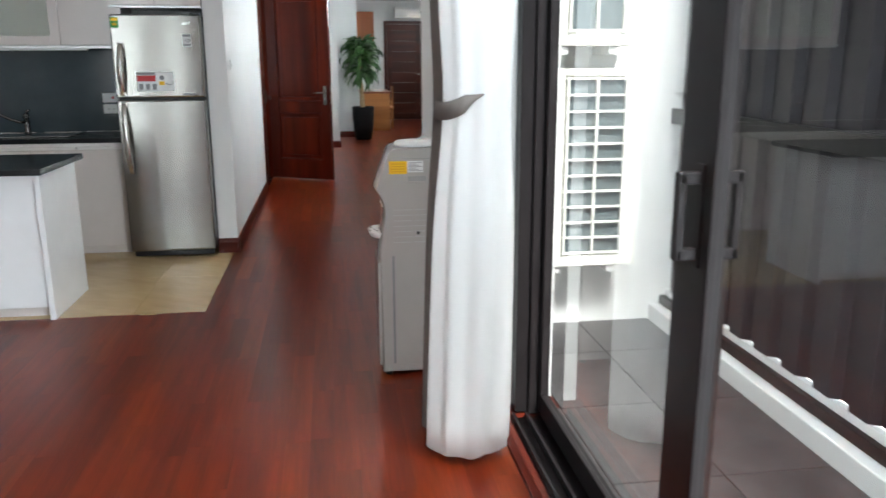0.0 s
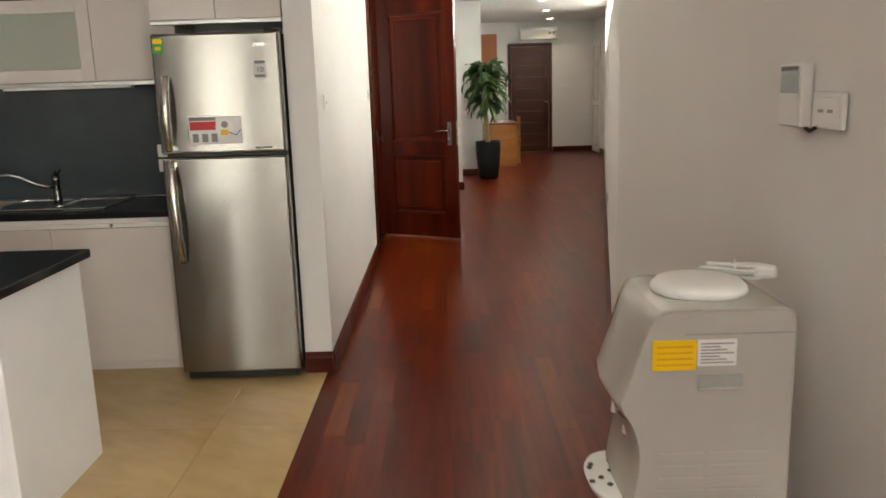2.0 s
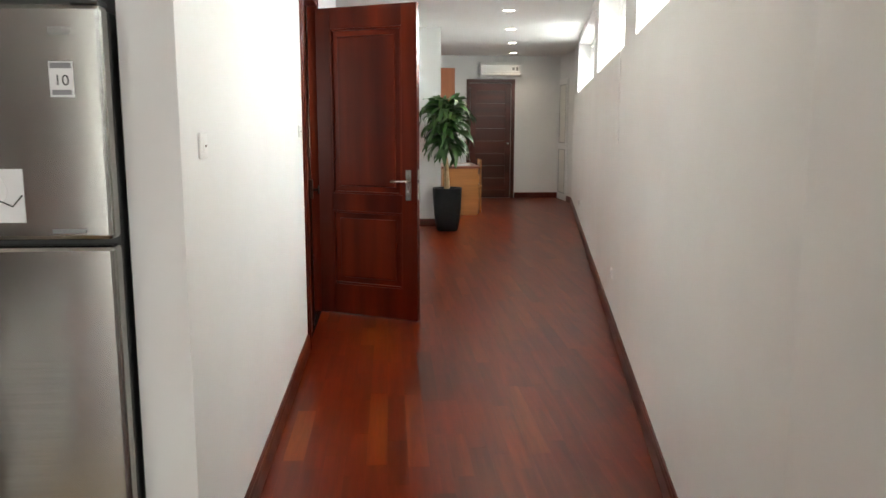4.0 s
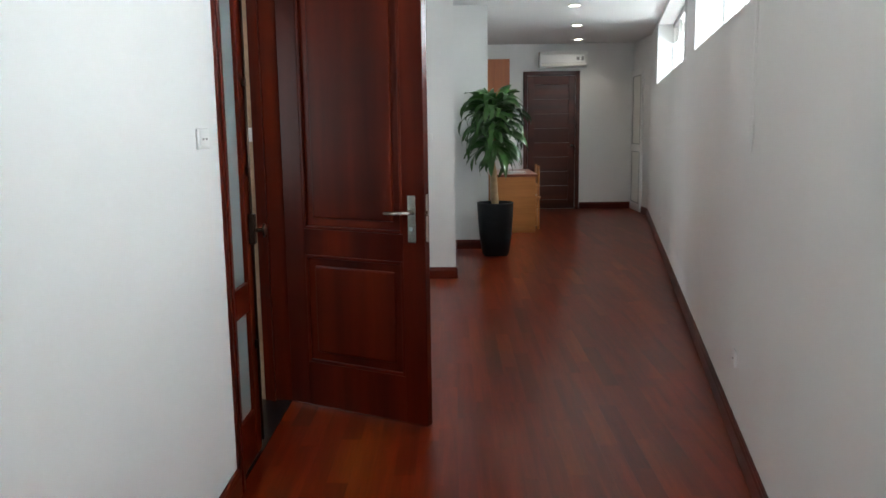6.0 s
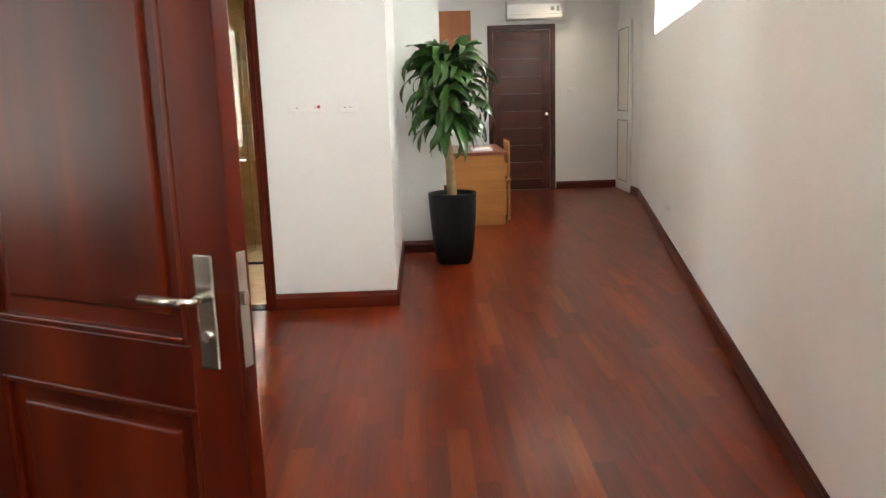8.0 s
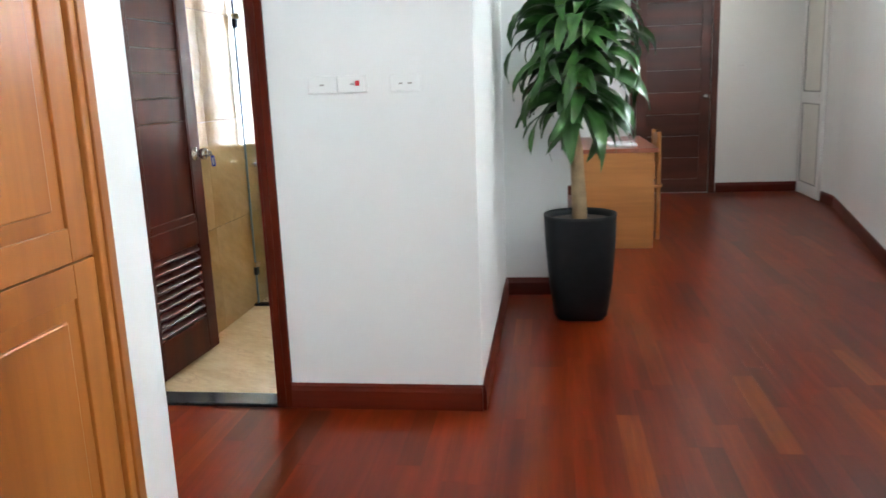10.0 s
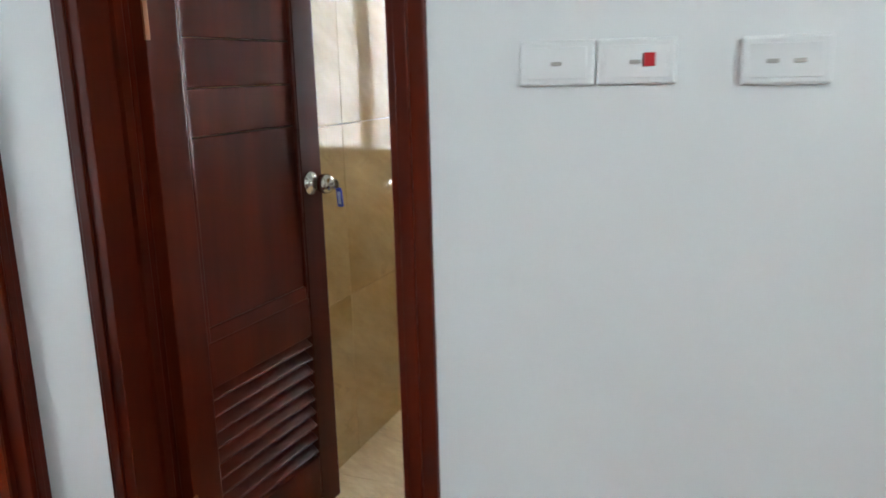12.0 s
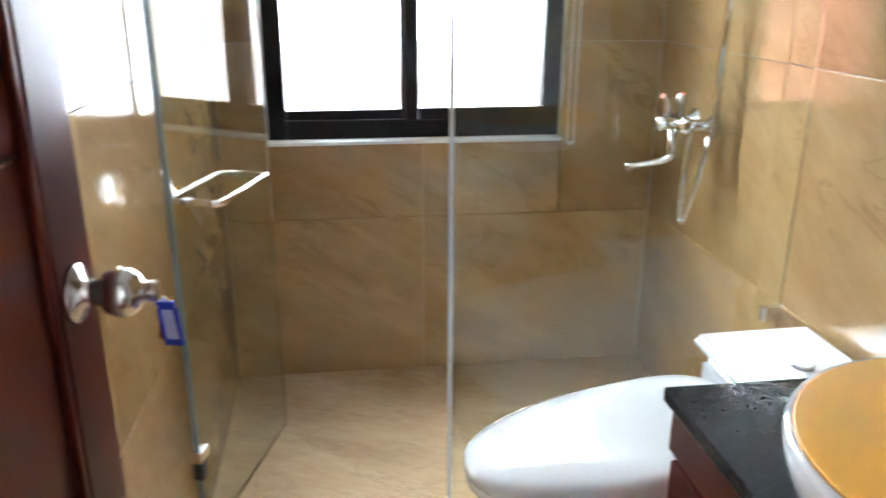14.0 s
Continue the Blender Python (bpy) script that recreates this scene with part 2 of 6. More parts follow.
M_ISL = plain("island_white", (0.78, 0.77, 0.77), 0.22, coat=0.4, vary=0.02, bumps=0)
M_ALU = plain("aluminium", (0.6, 0.6, 0.6), 0.35, 1.0, bumps=0)
M_TOP = plain("black_granite", (0.012, 0.012, 0.014), 0.14, vary=0.5, scale=160, bumps=0)
M_TOP.node_tree.nodes["Principled BSDF"].inputs["Specular IOR Level"].default_value = 0.3
M_SPLASH = plain("slate_blue_glass", (0.03, 0.044, 0.052), 0.12, vary=0.1, coat=0.5, bumps=0)
M_STEEL = brushed("brushed_steel", (0.45, 0.435, 0.41), 0.14, "z")
M_FRIDGE = fridge_steel()
# chrome with the dark reflection of the backsplash put into its colour
M_DCHROME = plain("chrome_dark_reflection", (0.2, 0.2, 0.2), 0.1, 1.0, bumps=0)
M_STRIP = plain("cream_strip", (0.7, 0.66, 0.64), 0.35, vary=0.02, bumps=0)
M_CHROME = plain("chrome", (0.8, 0.8, 0.8), 0.07, 1.0, bumps=0)
M_NICKEL = plain("satin_nickel", (0.58, 0.55, 0.5), 0.22, 1.0, bumps=0)
M_BRASS = plain("brass", (0.34, 0.15, 0.08), 0.32, 1.0, bumps=0)
M_BRONZE = plain("dark_bronze", (0.09, 0.06, 0.045), 0.3, 1.0)
M_BLACK = plain("black_plastic", (0.015, 0.015, 0.016), 0.35)
M_GREYP = plain("grey_plastic", (0.43, 0.405, 0.38), 0.22, coat=0.3, bumps=0, vary=0.03)
M_WHITEP = plain("white_plastic", (0.8, 0.8, 0.79), 0.3, vary=0.02, bumps=0)
M_TILEK = marble("cream_floor_tile", (0.5, 0.345, 0.17), (0.54, 0.385, 0.195), (0.57, 0.415, 0.215), (0.52, 0.37, 0.185), 0.08, 0.8)
M_BATH = marble("beige_wall_tile", (0.31, 0.185, 0.07), (0.41, 0.262, 0.115), (0.51, 0.355, 0.175), (0.25, 0.155, 0.07), 0.08, 1.5)
M_BATH.node_tree.nodes["Principled BSDF"].inputs["Specular IOR Level"].default_value = 0.8
M_BFLOOR = marble("beige_floor_tile", (0.5, 0.34, 0.19), (0.6, 0.43, 0.25), (0.68, 0.51, 0.32), (0.4, 0.28, 0.17), 0.16, 3.0)
M_GROUT = plain("pale_grout", (0.68, 0.58, 0.42), 0.7)
M_REDWALL = plain("brick_red_render", (0.35, 0.12, 0.08), 0.8, vary=0.15, scale=3)
M_VTOP = plain("black_vanity_granite", (0.012, 0.012, 0.013), 0.25, vary=0.4, scale=150, bumps=0)
M_VTOP.node_tree.nodes["Principled BSDF"].inputs["Specular IOR Level"].default_value = 0.06
M_GRAN = plain("dark_granite", (0.014, 0.014, 0.015), 0.2, vary=0.4, scale=120)
M_FRAME = plain("dark_aluminium", (0.016, 0.0135, 0.014), 0.38, 0.0, vary=0.1)
M_FRAME.node_tree.nodes["Principled BSDF"].inputs["Specular IOR Level"].default_value = 0.12
M_GLASS = glass("clear_glass", (0.98, 1.0, 0.99))
M_SHOWER = glass("shower_glass", (0.93, 0.98, 0.95))
M_FROST = glass("frosted_glass", (0.42, 0.51, 0.52), 0.45)
M_FROST.node_tree.nodes["Principled BSDF"].inputs["Transmission Weight"].default_value = 0.5

M_CABGLASS = glass("milky_cabinet_glass", (0.66, 0.68, 0.6), 0.4)
M_CABGLASS.node_tree.nodes["Principled BSDF"].inputs["Transmission Weight"].default_value = 0.45


def cloth(name, c, through):
    """Woven cloth that lets some light through."""
    m = plain(name, c, 0.85, vary=0.02, bumps=0.3, grain=900)
    nt = m.node_tree
    b = nt.nodes["Principled BSDF"]
    tr = nt.nodes.new("ShaderNodeBsdfTranslucent")
    tr.inputs[0].default_value = (*c, 1)
    mx = nt.nodes.new("ShaderNodeMixShader")
    mx.inputs[0].default_value = through
    nt.links.new(b.outputs[0], mx.inputs[1])
    nt.links.new(tr.outputs[0], mx.inputs[2])
    nt.links.new(mx.outputs[0], nt.nodes["Material Output"].inputs[0])
    return m


M_CURT = cloth("white_curtain", (0.93, 0.93, 0.92), 0.45)
M_CURTG = plain("grey_curtain", (0.15, 0.13, 0.118), 0.85, vary=0.05, bumps=0.3, grain=900)
M_BALC = plain("balcony_tile", (0.056, 0.051, 0.053), 0.35, vary=0.35, scale=7, bumps=0.2, grain=60)
M_RENDER = plain("white_render", (0.8, 0.8, 0.79), 0.8, vary=0.03, bumps=0.4, grain=150)
M_SHEET = plain("dark_sheet", (0.028, 0.0235, 0.027), 0.5, vary=0.1, scale=3)
M_SHEET.node_tree.nodes["Principled BSDF"].inputs["Specular IOR Level"].default_value = 0.2
M_ACW = plain("ivory_plastic", (0.75, 0.74, 0.69), 0.4, vary=0.03)
M_FIN = plain("heat_fins", (0.15, 0.185, 0.195), 0.4, 0.4, vary=0.15, scale=30)
M_POT = plain("charcoal_pot", (0.012, 0.0135, 0.016), 0.5, vary=0.15, scale=20, bumps=0.15)
M_POT.node_tree.nodes["Principled BSDF"].inputs["Specular IOR Level"].default_value = 0.22
M_SOIL = plain("potting_soil", (0.06, 0.045, 0.035), 0.9, vary=0.5, scale=60, bumps=1.0, grain=70)
M_TRUNK = plain("cane_bark", (0.42, 0.3, 0.17), 0.7, vary=0.2, scale=18, bumps=0.5, grain=60)
M_CER = plain("white_ceramic", (0.82, 0.82, 0.81), 0.06, vary=0.01, coat=0.6, bumps=0)
M_YEL = plain("yellow_film", (0.66, 0.325, 0.045), 0.35, vary=0.04)
M_YELS = plain("yellow_sticker", (0.85, 0.5, 0.01), 0.5, vary=0.03)
M_PAPER = plain("white_sticker", (0.72, 0.72, 0.72), 0.5)
M_GREYS = plain("grey_print", (0.22, 0.22, 0.23), 0.5)
M_RED = plain("red_print", (0.5, 0.015, 0.02), 0.4)
M_GREEN = plain("green_print", (0.03, 0.3, 0.05), 0.5)
M_BLUE = plain("blue_tag", (0.01, 0.025, 0.35), 0.3, coat=0.4)
M_BLIND = cloth("blind_fabric", (0.6, 0.6, 0.59), 0.35)
M_SHEETW = plain("white_bedding", (0.75, 0.75, 0.76), 0.85, vary=0.03, bumps=0.3, grain=300)
M_PANELO = wood("orange_panel", (0.36, 0.1, 0.03), (0.45, 0.14, 0.045), (0.52, 0.18, 0.06), "z", 0.4, 0.1, 6)
M_SPOT = glow("lamp_disc", (1.0, 0.93, 0.82), 14)


def leaf_material():
    m, nt, b = nodes_of("leaf_green")
    mp = coords(nt, (1, 1, 1))
    n = noise_tex(nt, mp, 9, 4)
    r = ramp(nt, n.outputs["Fac"], ((0.25, (0.018, 0.06, 0.012)), (0.55, (0.035, 0.105, 0.02)), (0.85, (0.085, 0.18, 0.035))))
    nt.links.new(r.outputs[0], b.inputs["Base Color"])
    b.inputs["Roughness"].default_value = 0.3
    b.inputs["Subsurface Weight"].default_value = 0.0
    bump(nt, b, n.outputs["Fac"], 0.15)
    return m


M_LEAF = leaf_material()

# ---- building blocks ----


def add_box(bm, lo, hi, m=None, bevel=0.0):
    """A box between two corners, optionally bevelled and moved by m."""
    lo, hi = Vector(lo), Vector(hi)
    got = bmesh.ops.create_cube(bm, size=1.0)["verts"]
    size = hi - lo
    for v in got:
        v.co = Vector((v.co.x * size.x, v.co.y * size.y, v.co.z * size.z)) + (lo + hi) / 2
    if bevel:
        edges = list({e for v in got for e in v.link_edges})
        res = bmesh.ops.bevel(bm, geom=edges, offset=bevel, segments=2, affect="EDGES", profile=0.5)
        got = list({v for f in res["faces"] for v in f.verts} | {v for v in got if v.is_valid})
    if m is not None:
        for v in got:
            v.co = m @ v.co
    return bm


def box(lo, hi, bevel=0.0, m=None):
    return add_box(bmesh.new(), lo, hi, m, bevel)


def add_loft(bm, rings, closed=True, caps=(True, True)):
    """Skin between rings of equal numbers of points."""
    rows = [[bm.verts.new(p) for p in ring] for ring in rings]
    n = len(rows[0])
    for a, b in zip(rows, rows[1:]):
        for i in range(n if closed else n - 1):
            j = (i + 1) % n
            f = bm.faces.new((a[i], a[j], b[j], b[i]))
            f.smooth = True
    if closed and caps[0]:
        bm.faces.new(tuple(reversed(rows[0])))
    if closed and caps[1]:
        bm.faces.new(tuple(rows[-1]))
    return bm


def ring(cx, cy, z, rx, ry=None, n=32, power=2.0):
    ry = rx if ry is None else ry
    out = []
    for i in range(n):
        a = 2 * math.pi * i / n
        c, s = math.cos(a), math.sin(a)
        out.append((cx + rx * math.copysign(abs(c) ** (2 / power), c), cy + ry * math.copysign(abs(s) ** (2 / power), s), z))
    return out


def lathe(profile, n=32, cx=0.0, cy=0.0):
    return add_loft(bmesh.new(), [ring(cx, cy, z, r, n=n) for r, z in profile])


def add_tube(bm, pts, r, n=10):
    """A round bar along a line of points; r may be a list."""
    pts = [Vector(p) for p in pts]
    rings = []
    up = Vector((0, 0, 1))
    for i, p in enumerate(pts):
        d = (pts[min(i + 1, len(pts) - 1)] - pts[max(i - 1, 0)]).normalized()
        side = d.cross(up)
        if side.length < 1e-3:
            side = Vector((1, 0, 0))
        side.normalize()
        other = side.cross(d).normalized()
        rr = r[i] if isinstance(r, (list, tuple)) else r
        rings.append([p + (side * math.cos(2 * math.pi * k / n) + other * math.sin(2 * math.pi * k / n)) * rr for k in range(n)])
    return add_loft(bm, rings)


def tube(pts, r, n=10):
    return add_tube(bmesh.new(), pts, r, n)


def mesh_of(name, bm, material):
    me = bpy.data.meshes.new(name)
    bmesh.ops.recalc_face_normals(bm, faces=bm.faces)
    bm.to_mesh(me)
    bm.free()
    me.materials.append(material)
    return me


def part(name, bm, material, parent=None, label=""):
    ob = new(name, mesh_of(name, bm, material))
    ob.parent = parent
    return tagged(ob, label)


def thing(name, label, category, m=None, group="", kind=""):
    ob = new(name)
    ob.empty_display_size = 0.1
    if m is not None:
        ob.matrix_world = m
    return tagged(ob, label, category, group, kind)


def setting(name, bm, material, label="", category=""):
    return tagged(part(name, bm, material), label, category, kind="structure")


def words(name, text, size, m, material, parent):
    """Lettering as a thin mesh, with the built-in font."""
    cu = bpy.data.curves.new(name, "FONT")
    cu.body, cu.size, cu.extrude, cu.align_x, cu.align_y = text, size, 0.0004, "CENTER", "CENTER"
    tmp = bpy.data.objects.new(name, cu)
    scene.collection.objects.link(tmp)
    bpy.context.view_layer.update()
    me = bpy.data.meshes.new_from_object(tmp.evaluated_get(bpy.context.evaluated_depsgraph_get()))
    bpy.data.objects.remove(tmp)
    me.materials.clear()
    me.materials.append(material)
    ob = new(name, me)
    ob.parent = parent
    ob.matrix_basis = m
    return ob


def wall_mesh(length, thick, holes=(), h=H, z0=0.0):
    """A wall along x with its face at y = 0 and its body behind (negative y), cut by holes (u0, u1, z0, z1)."""
    bm = bmesh.new()
    cuts = sorted({0.0, length, *[c for o in holes for c in o[:2]]})
    for a, b in zip(cuts, cuts[1:]):
        spans = [(z0, h)]
        for u0, u1, za, zb in holes:
            if u0 <= a and b <= u1:
                spans = [s for lo, hi in spans for s in ((lo, min(hi, za)), (max(lo, zb), hi)) if s[1] - s[0] > 1e-4]
        for lo, hi in spans:
            add_box(bm, (a, -thick, lo), (b, 0, hi))
    bmesh.ops.remove_doubles(bm, verts=bm.verts, dist=1e-5)
    return bm


def wall(name, p0, p1, thick, holes=(), h=H, material=None, label="smooth white painted wall"):
    """A wall whose face lies to the left of the way from p0 to p1."""
    d = Vector((p1[0] - p0[0], p1[1] - p0[1]))
    ob = setting(name, wall_mesh(d.length, thick, holes, h), material or M_WALL, label, "wall")
    ob.matrix_world = pose(p0[0], p0[1], 0, 0, 0, math.degrees(math.atan2(d.y, d.x)))
    return ob


def skirting(name, p0, p1, h=0.11, t=0.016):
    """A skirting board along a wall face that lies to the left of p0 to p1, with a rounded top."""
    d = Vector((p1[0] - p0[0], p1[1] - p0[1]))
    L = d.length
    prof = [(0, 0.001), (t, 0.001), (t, h * 0.72), (t * 0.72, h * 0.84), (t * 0.72, h * 0.9), (t * 0.35, h), (0, h)]
    bm = add_loft(bmesh.new(), [[(0, y, z) for y, z in prof], [(L, y, z) for y, z in prof]])
    for f in bm.faces:
        f.smooth = False
    ob = setting(name, bm, M_SKIRTX, "red-brown lacquered wooden skirting board", "baseboard")
    ob.matrix_world = pose(p0[0], p0[1], 0, 0, 0, math.degrees(math.atan2(d.y, d.x)))
    return ob


# ---- structure ----
LX = 1.42                                     # living-room face of the glazed wall
wall("wall_kitchen_back", (-0.14, 0.70), (-4.2, 0.70), 0.2)
wall("wall_corridor_left", (0, 4.005), (0, 0), 0.14, ((0.0, 1.15, 0, 2.36),))
wall("wall_corridor_left_far", (0, 6.345), (0, 4.005), 0.14, ((0.205, 1.105, 0, 2.2),))
wall("wall_alcove_near", (-0.95, 6.345), (-0.14, 6.345), 0.14)
wall("wall_alcove_side", (-0.95, 7.27), (-0.95, 6.345), 0.06, ((0.03, 0.8, 0, 2.15),))
wall("wall_bath_front", (0.874, 7.27), (-0.95, 7.27), 0.1, ((0.856, 1.56, 0, 2.17),))
wall("wall_pillar_side", (0.874, 9.07), (0.874, 7.37), 0.03)
wall("wall_behind_plant", (1.262, 9.07), (0.874, 9.07), 0.9)
wall("wall_end_left", (0.874, 13.42), (0.874, 9.97), 0.1)
wall("wall_end", (3.9, 13.42), (0.874, 13.42), 0.2)
wall("wall_end_right", (3.9, 12.24), (3.9, 13.42), 0.2)
wl = (12.24 - WY) / 0.98058
wob = setting("wall_corridor_right", wall_mesh(wl, 0.27, [(a, b, 1.94, 2.7) for a, b in WINDOWS]), M_WALL, "long white painted wall with high windows", "wall")
wob.matrix_world = WM
wall("wall_dispenser", (1.345, -2.93), (1.329, -0.6), 0.25)
wall("wall_living_right", (LX, -8.6), (LX, -2.93), 0.18, ((0.9, 5.67, 0, 2.35),))
wall("wall_living_rear", (-4.2, -8.6), (LX, -8.6), 0.2, ((0.95, 1.8, 0.15, 2.55), (2.1, 2.5, 0.15, 2.55)), material=M_UNSEEN, label="unseen wall darkened for contrast in the refrigerator reflection")
wall("wall_living_left", (-4.2, 0.70), (-4.2, -8.6), 0.2, material=M_UNSEEN, label="unseen wall darkened for contrast in the refrigerator reflection")
# lobby behind the entrance door, bedroom, bathroom
wall("wall_lobby_near", (-2.0, 2.75), (-0.14, 2.75), 0.1)
wall("wall_lobby_rear", (-2.0, 3.95), (-2.0, 2.75), 0.1, ((0.2, 1.0, 0.9, 2.2),))
wall("wall_bedroom_rear", (-4.3, 9.3), (-4.3, 5.2), 0.2, ((0.9, 2.8, 0.8, 2.2),))
wall("wall_bedroom_far", (-0.8, 9.3), (-4.3, 9.3), 0.2)
wall("wall_bedroom_near", (-4.3, 5.2), (-0.95, 5.2), 0.15)
wall("wall_bedroom_side", (-1.0, 5.2), (-1.0, 6.345), 0.1)

BX0, BX1, BY1 = -0.69, 0.79, 9.70             # bathroom inner faces
wall("wall_bath_left", (BX0 - 0.012, 9.9), (BX0 - 0.012, 7.37), 0.09, material=M_GROUT, label="tiled wall bed of the bathroom")
wall("wall_bath_right", (BX1 + 0.012, 7.37), (BX1 + 0.012, 9.07), 0.04, material=M_GROUT, label="tiled wall bed of the bathroom")
wall("wall_bath_right_far", (BX1 + 0.012, 9.07), (BX1 + 0.012, 9.9), 0.07, material=M_GROUT, label="tiled wall bed of the bathroom")
wall("wall_bath_back", (BX1 + 0.08, BY1 + 0.012), (BX0 - 0.1, BY1 + 0.012), 0.2, ((0.408, 1.406, 0.85, 2.125),), material=M_GROUT, label="tiled wall bed around the bathroom window")

setting("ceiling_living", box((-4.2, -8.6, H), (1.6, 0.7, H + 0.1)), M_CEIL, "flat white ceiling", "ceiling")
setting("ceiling_corridor", box((-0.14, 0.7, H), (4.3, 13.6, H + 0.1)), M_CEIL, "flat white ceiling with recessed spotlights", "ceiling")
setting("ceiling_rooms", box((-4.3, 2.7, H), (-0.14, 10.0, H + 0.1)), M_CEIL, "flat white ceiling", "ceiling")
setting("ceiling_bath", box((BX0, 7.37, 2.5), (BX1, BY1, 2.55)), M_CEIL, "flat white bathroom ceiling", "ceiling")

PLAN = ((-4.3, -8.6), (1.55, -8.6), (1.55, -0.75), (4.15, 12.2), (4.15, 13.6), (0.78, 13.6), (0.78, 9.9), (-0.8, 9.9), (-0.8, 9.5), (-4.5, 9.5),
        (-4.5, 5.05), (-2.1, 5.05), (-2.1, 2.65), (-0.2, 2.65), (-0.2, 0.85), (-4.4, 0.85))
bm = add_loft(bmesh.new(), [[(x, y, z) for x, y in PLAN] for z in (-0.06, -0.012)])
for f in bm.faces:
    f.smooth = False
floor = setting("floor", bm, M_JOINT, "dark bed under the floorboards", "floor")

# skirting boards
for p0, p1 in (((0, 2.855), (0, 0)), ((0, 0), (-0.14, 0)), ((0, 5.235), (0, 4.02)), 
               ((0.874, 7.27), (0.062, 7.27)), ((0.874, 9.07), (0.874, 7.27)), ((1.262, 9.07), (0.874, 9.07)), ((1.262, 9.97), (1.262, 9.07)),
               ((-0.737, 7.27), (-0.95, 7.27)),
               ((2.04, 13.42), (0.874, 13.42)), ((3.9, 13.42), (3.01, 13.42)), ((3.9, 12.24), (3.9, 12.62)),
               ((1.345, -2.9), (WX, WY)), ((WX, WY), (3.9, 12.24)), ((-4.2, 0), (-4.2, -8.6)), ((-4.2, -8.6), (LX, -8.6))):
    skirting("baseboard", p0, p1)

# balcony
setting("balcony_floor", box((1.6, -9.0, -0.08), (2.45, -1.9, -0.012)), M_JOINT, "dark mortar bed of the balcony floor", "balcony floor")
setting("balcony_wall", box((1.58, -1.94, -0.1), (3.4, -1.74, 3.4)), M_RENDER, "bright white rendered outer wall", "wall")
setting("balcony_wall_rear", box((1.58, -9.2, -0.1), (2.6, -9.0, 3.4)), M_RENDER, "white rendered outer wall", "wall")
setting("balcony_kerb", box((2.43, -9.0, -0.1), (2.56, -1.94, 0.085), 0.006), M_RENDER, "low white painted kerb along the balcony edge", "kerb")
setting("ground", box((-3000, -3000, -9.2), (3000, 3000, -9.0)), plain("far_ground", (0.5, 0.48, 0.46), 0.9, vary=0.2, scale=0.05, bumps=0), "pale ground far below the building", "ground")


def window_frame(name, w, h, m, mat, mull=(), depth=0.05, bar=0.05, label="", pane_mat=None, opening=True):
    """A window of frame bars and panes; local x along, z up, centred in depth."""
    win = thing(name, label, "window", m, kind="structure")
    for n, lo, hi in (("window_frame", (0, -depth / 2, 0), (bar, depth / 2, h)), ("window_frame", (w - bar, -depth / 2, 0), (w, depth / 2, h)),
                      ("window_frame", (bar, -depth / 2, 0), (w - bar, depth / 2, bar)), ("window_frame", (bar, -depth / 2, h - bar), (w - bar, depth / 2, h))):
        part(n, box(lo, hi, 0.004), mat, win)
    edges = [bar, *[c for u in mull for c in (u - bar / 2, u + bar / 2)], w - bar]
    for u in mull:
        part("mullion", box((u - bar / 2, -depth / 2 + 0.004, bar), (u + bar / 2, depth / 2 - 0.004, h - bar), 0.004), mat, win)
    for a, b in zip(edges[::2], edges[1::2]):
        p = part("pane", box((a, -0.003, bar), (b, 0.003, h - bar)), pane_mat or M_GLASS, win)
        p.visible_shadow = False
    return win


for i, (u0, u1) in enumerate(WINDOWS):
    k = max(2, round((u1 - u0) / 0.9))
    window_frame("window_%d" % (i + 1), u1 - u0, 0.76, WM @ pose(u0, -0.215, 1.94), M_WHITEP, [(u1 - u0) * j / k for j in range(1, k)],
                 label="high white-framed window with deep white reveal")
    blind = thing("roller_blind", "pale grey roller blind half lowered in a high window", "blind", WM @ pose(u0 + 0.05, -0.13, 2.06), "corridor blinds")
    part("fabric", box((0, -0.001, 0.02), ((u1 - u0) * 0.42, 0.001, 0.6)), M_BLIND, blind)
    part("bottom_bar", box((0, -0.008, 0), ((u1 - u0) * 0.42, 0.008, 0.022), 0.004), M_WHITEP, blind)
    part("roller", tube([(0, 0, 0.61), ((u1 - u0) * 0.42, 0, 0.61)], 0.018), M_WHITEP, blind)
for x, w in ((-3.25, 0.85), (-2.1, 0.4)):
    window_frame("window_rear", w, 2.4, pose(x, -8.66, 0.15), M_FRAME, label="narrow tall dark-framed window")
chain = thing("blind_chain", "thin white bead chain hanging against the wall", "chain", WM @ pose(3.85, 0.012, 0))
part("loop", tube([(0, 0, 2.6), (0.0, 0, 1.6), (-0.03, 0, 1.38), (0.02, 0, 1.3), (0.06, 0, 1.38), (0.05, 0, 1.6), (0.04, 0, 2.6)], 0.0018, 6), M_WHITEP, chain)

# ---- sliding door to the balcony ----
slide = thing("sliding_door", "dark aluminium sliding glass door, one leaf half open", "sliding door", pose(1.49, -2.93, 0), kind="structure")
part("door_frame", box((-0.07, -0.075, 0), (0.07, 0, 2.35), 0.004), M_FRAME, slide)
part("door_frame", box((-0.02, -0.1, 0), (0.055, -0.073, 2.35), 0.004), M_FRAME, slide)
part("door_frame", box((-0.07, -4.77, 0), (0.07, -4.70, 2.35), 0.004), M_FRAME, slide)
part("head_rail", box((-0.07, -4.70, 2.28), (0.07, -0.075, 2.35), 0.004), M_FRAME, slide)
bm = box((-0.1, -4.70, -0.05), (0.1, -0.1, -0.012))
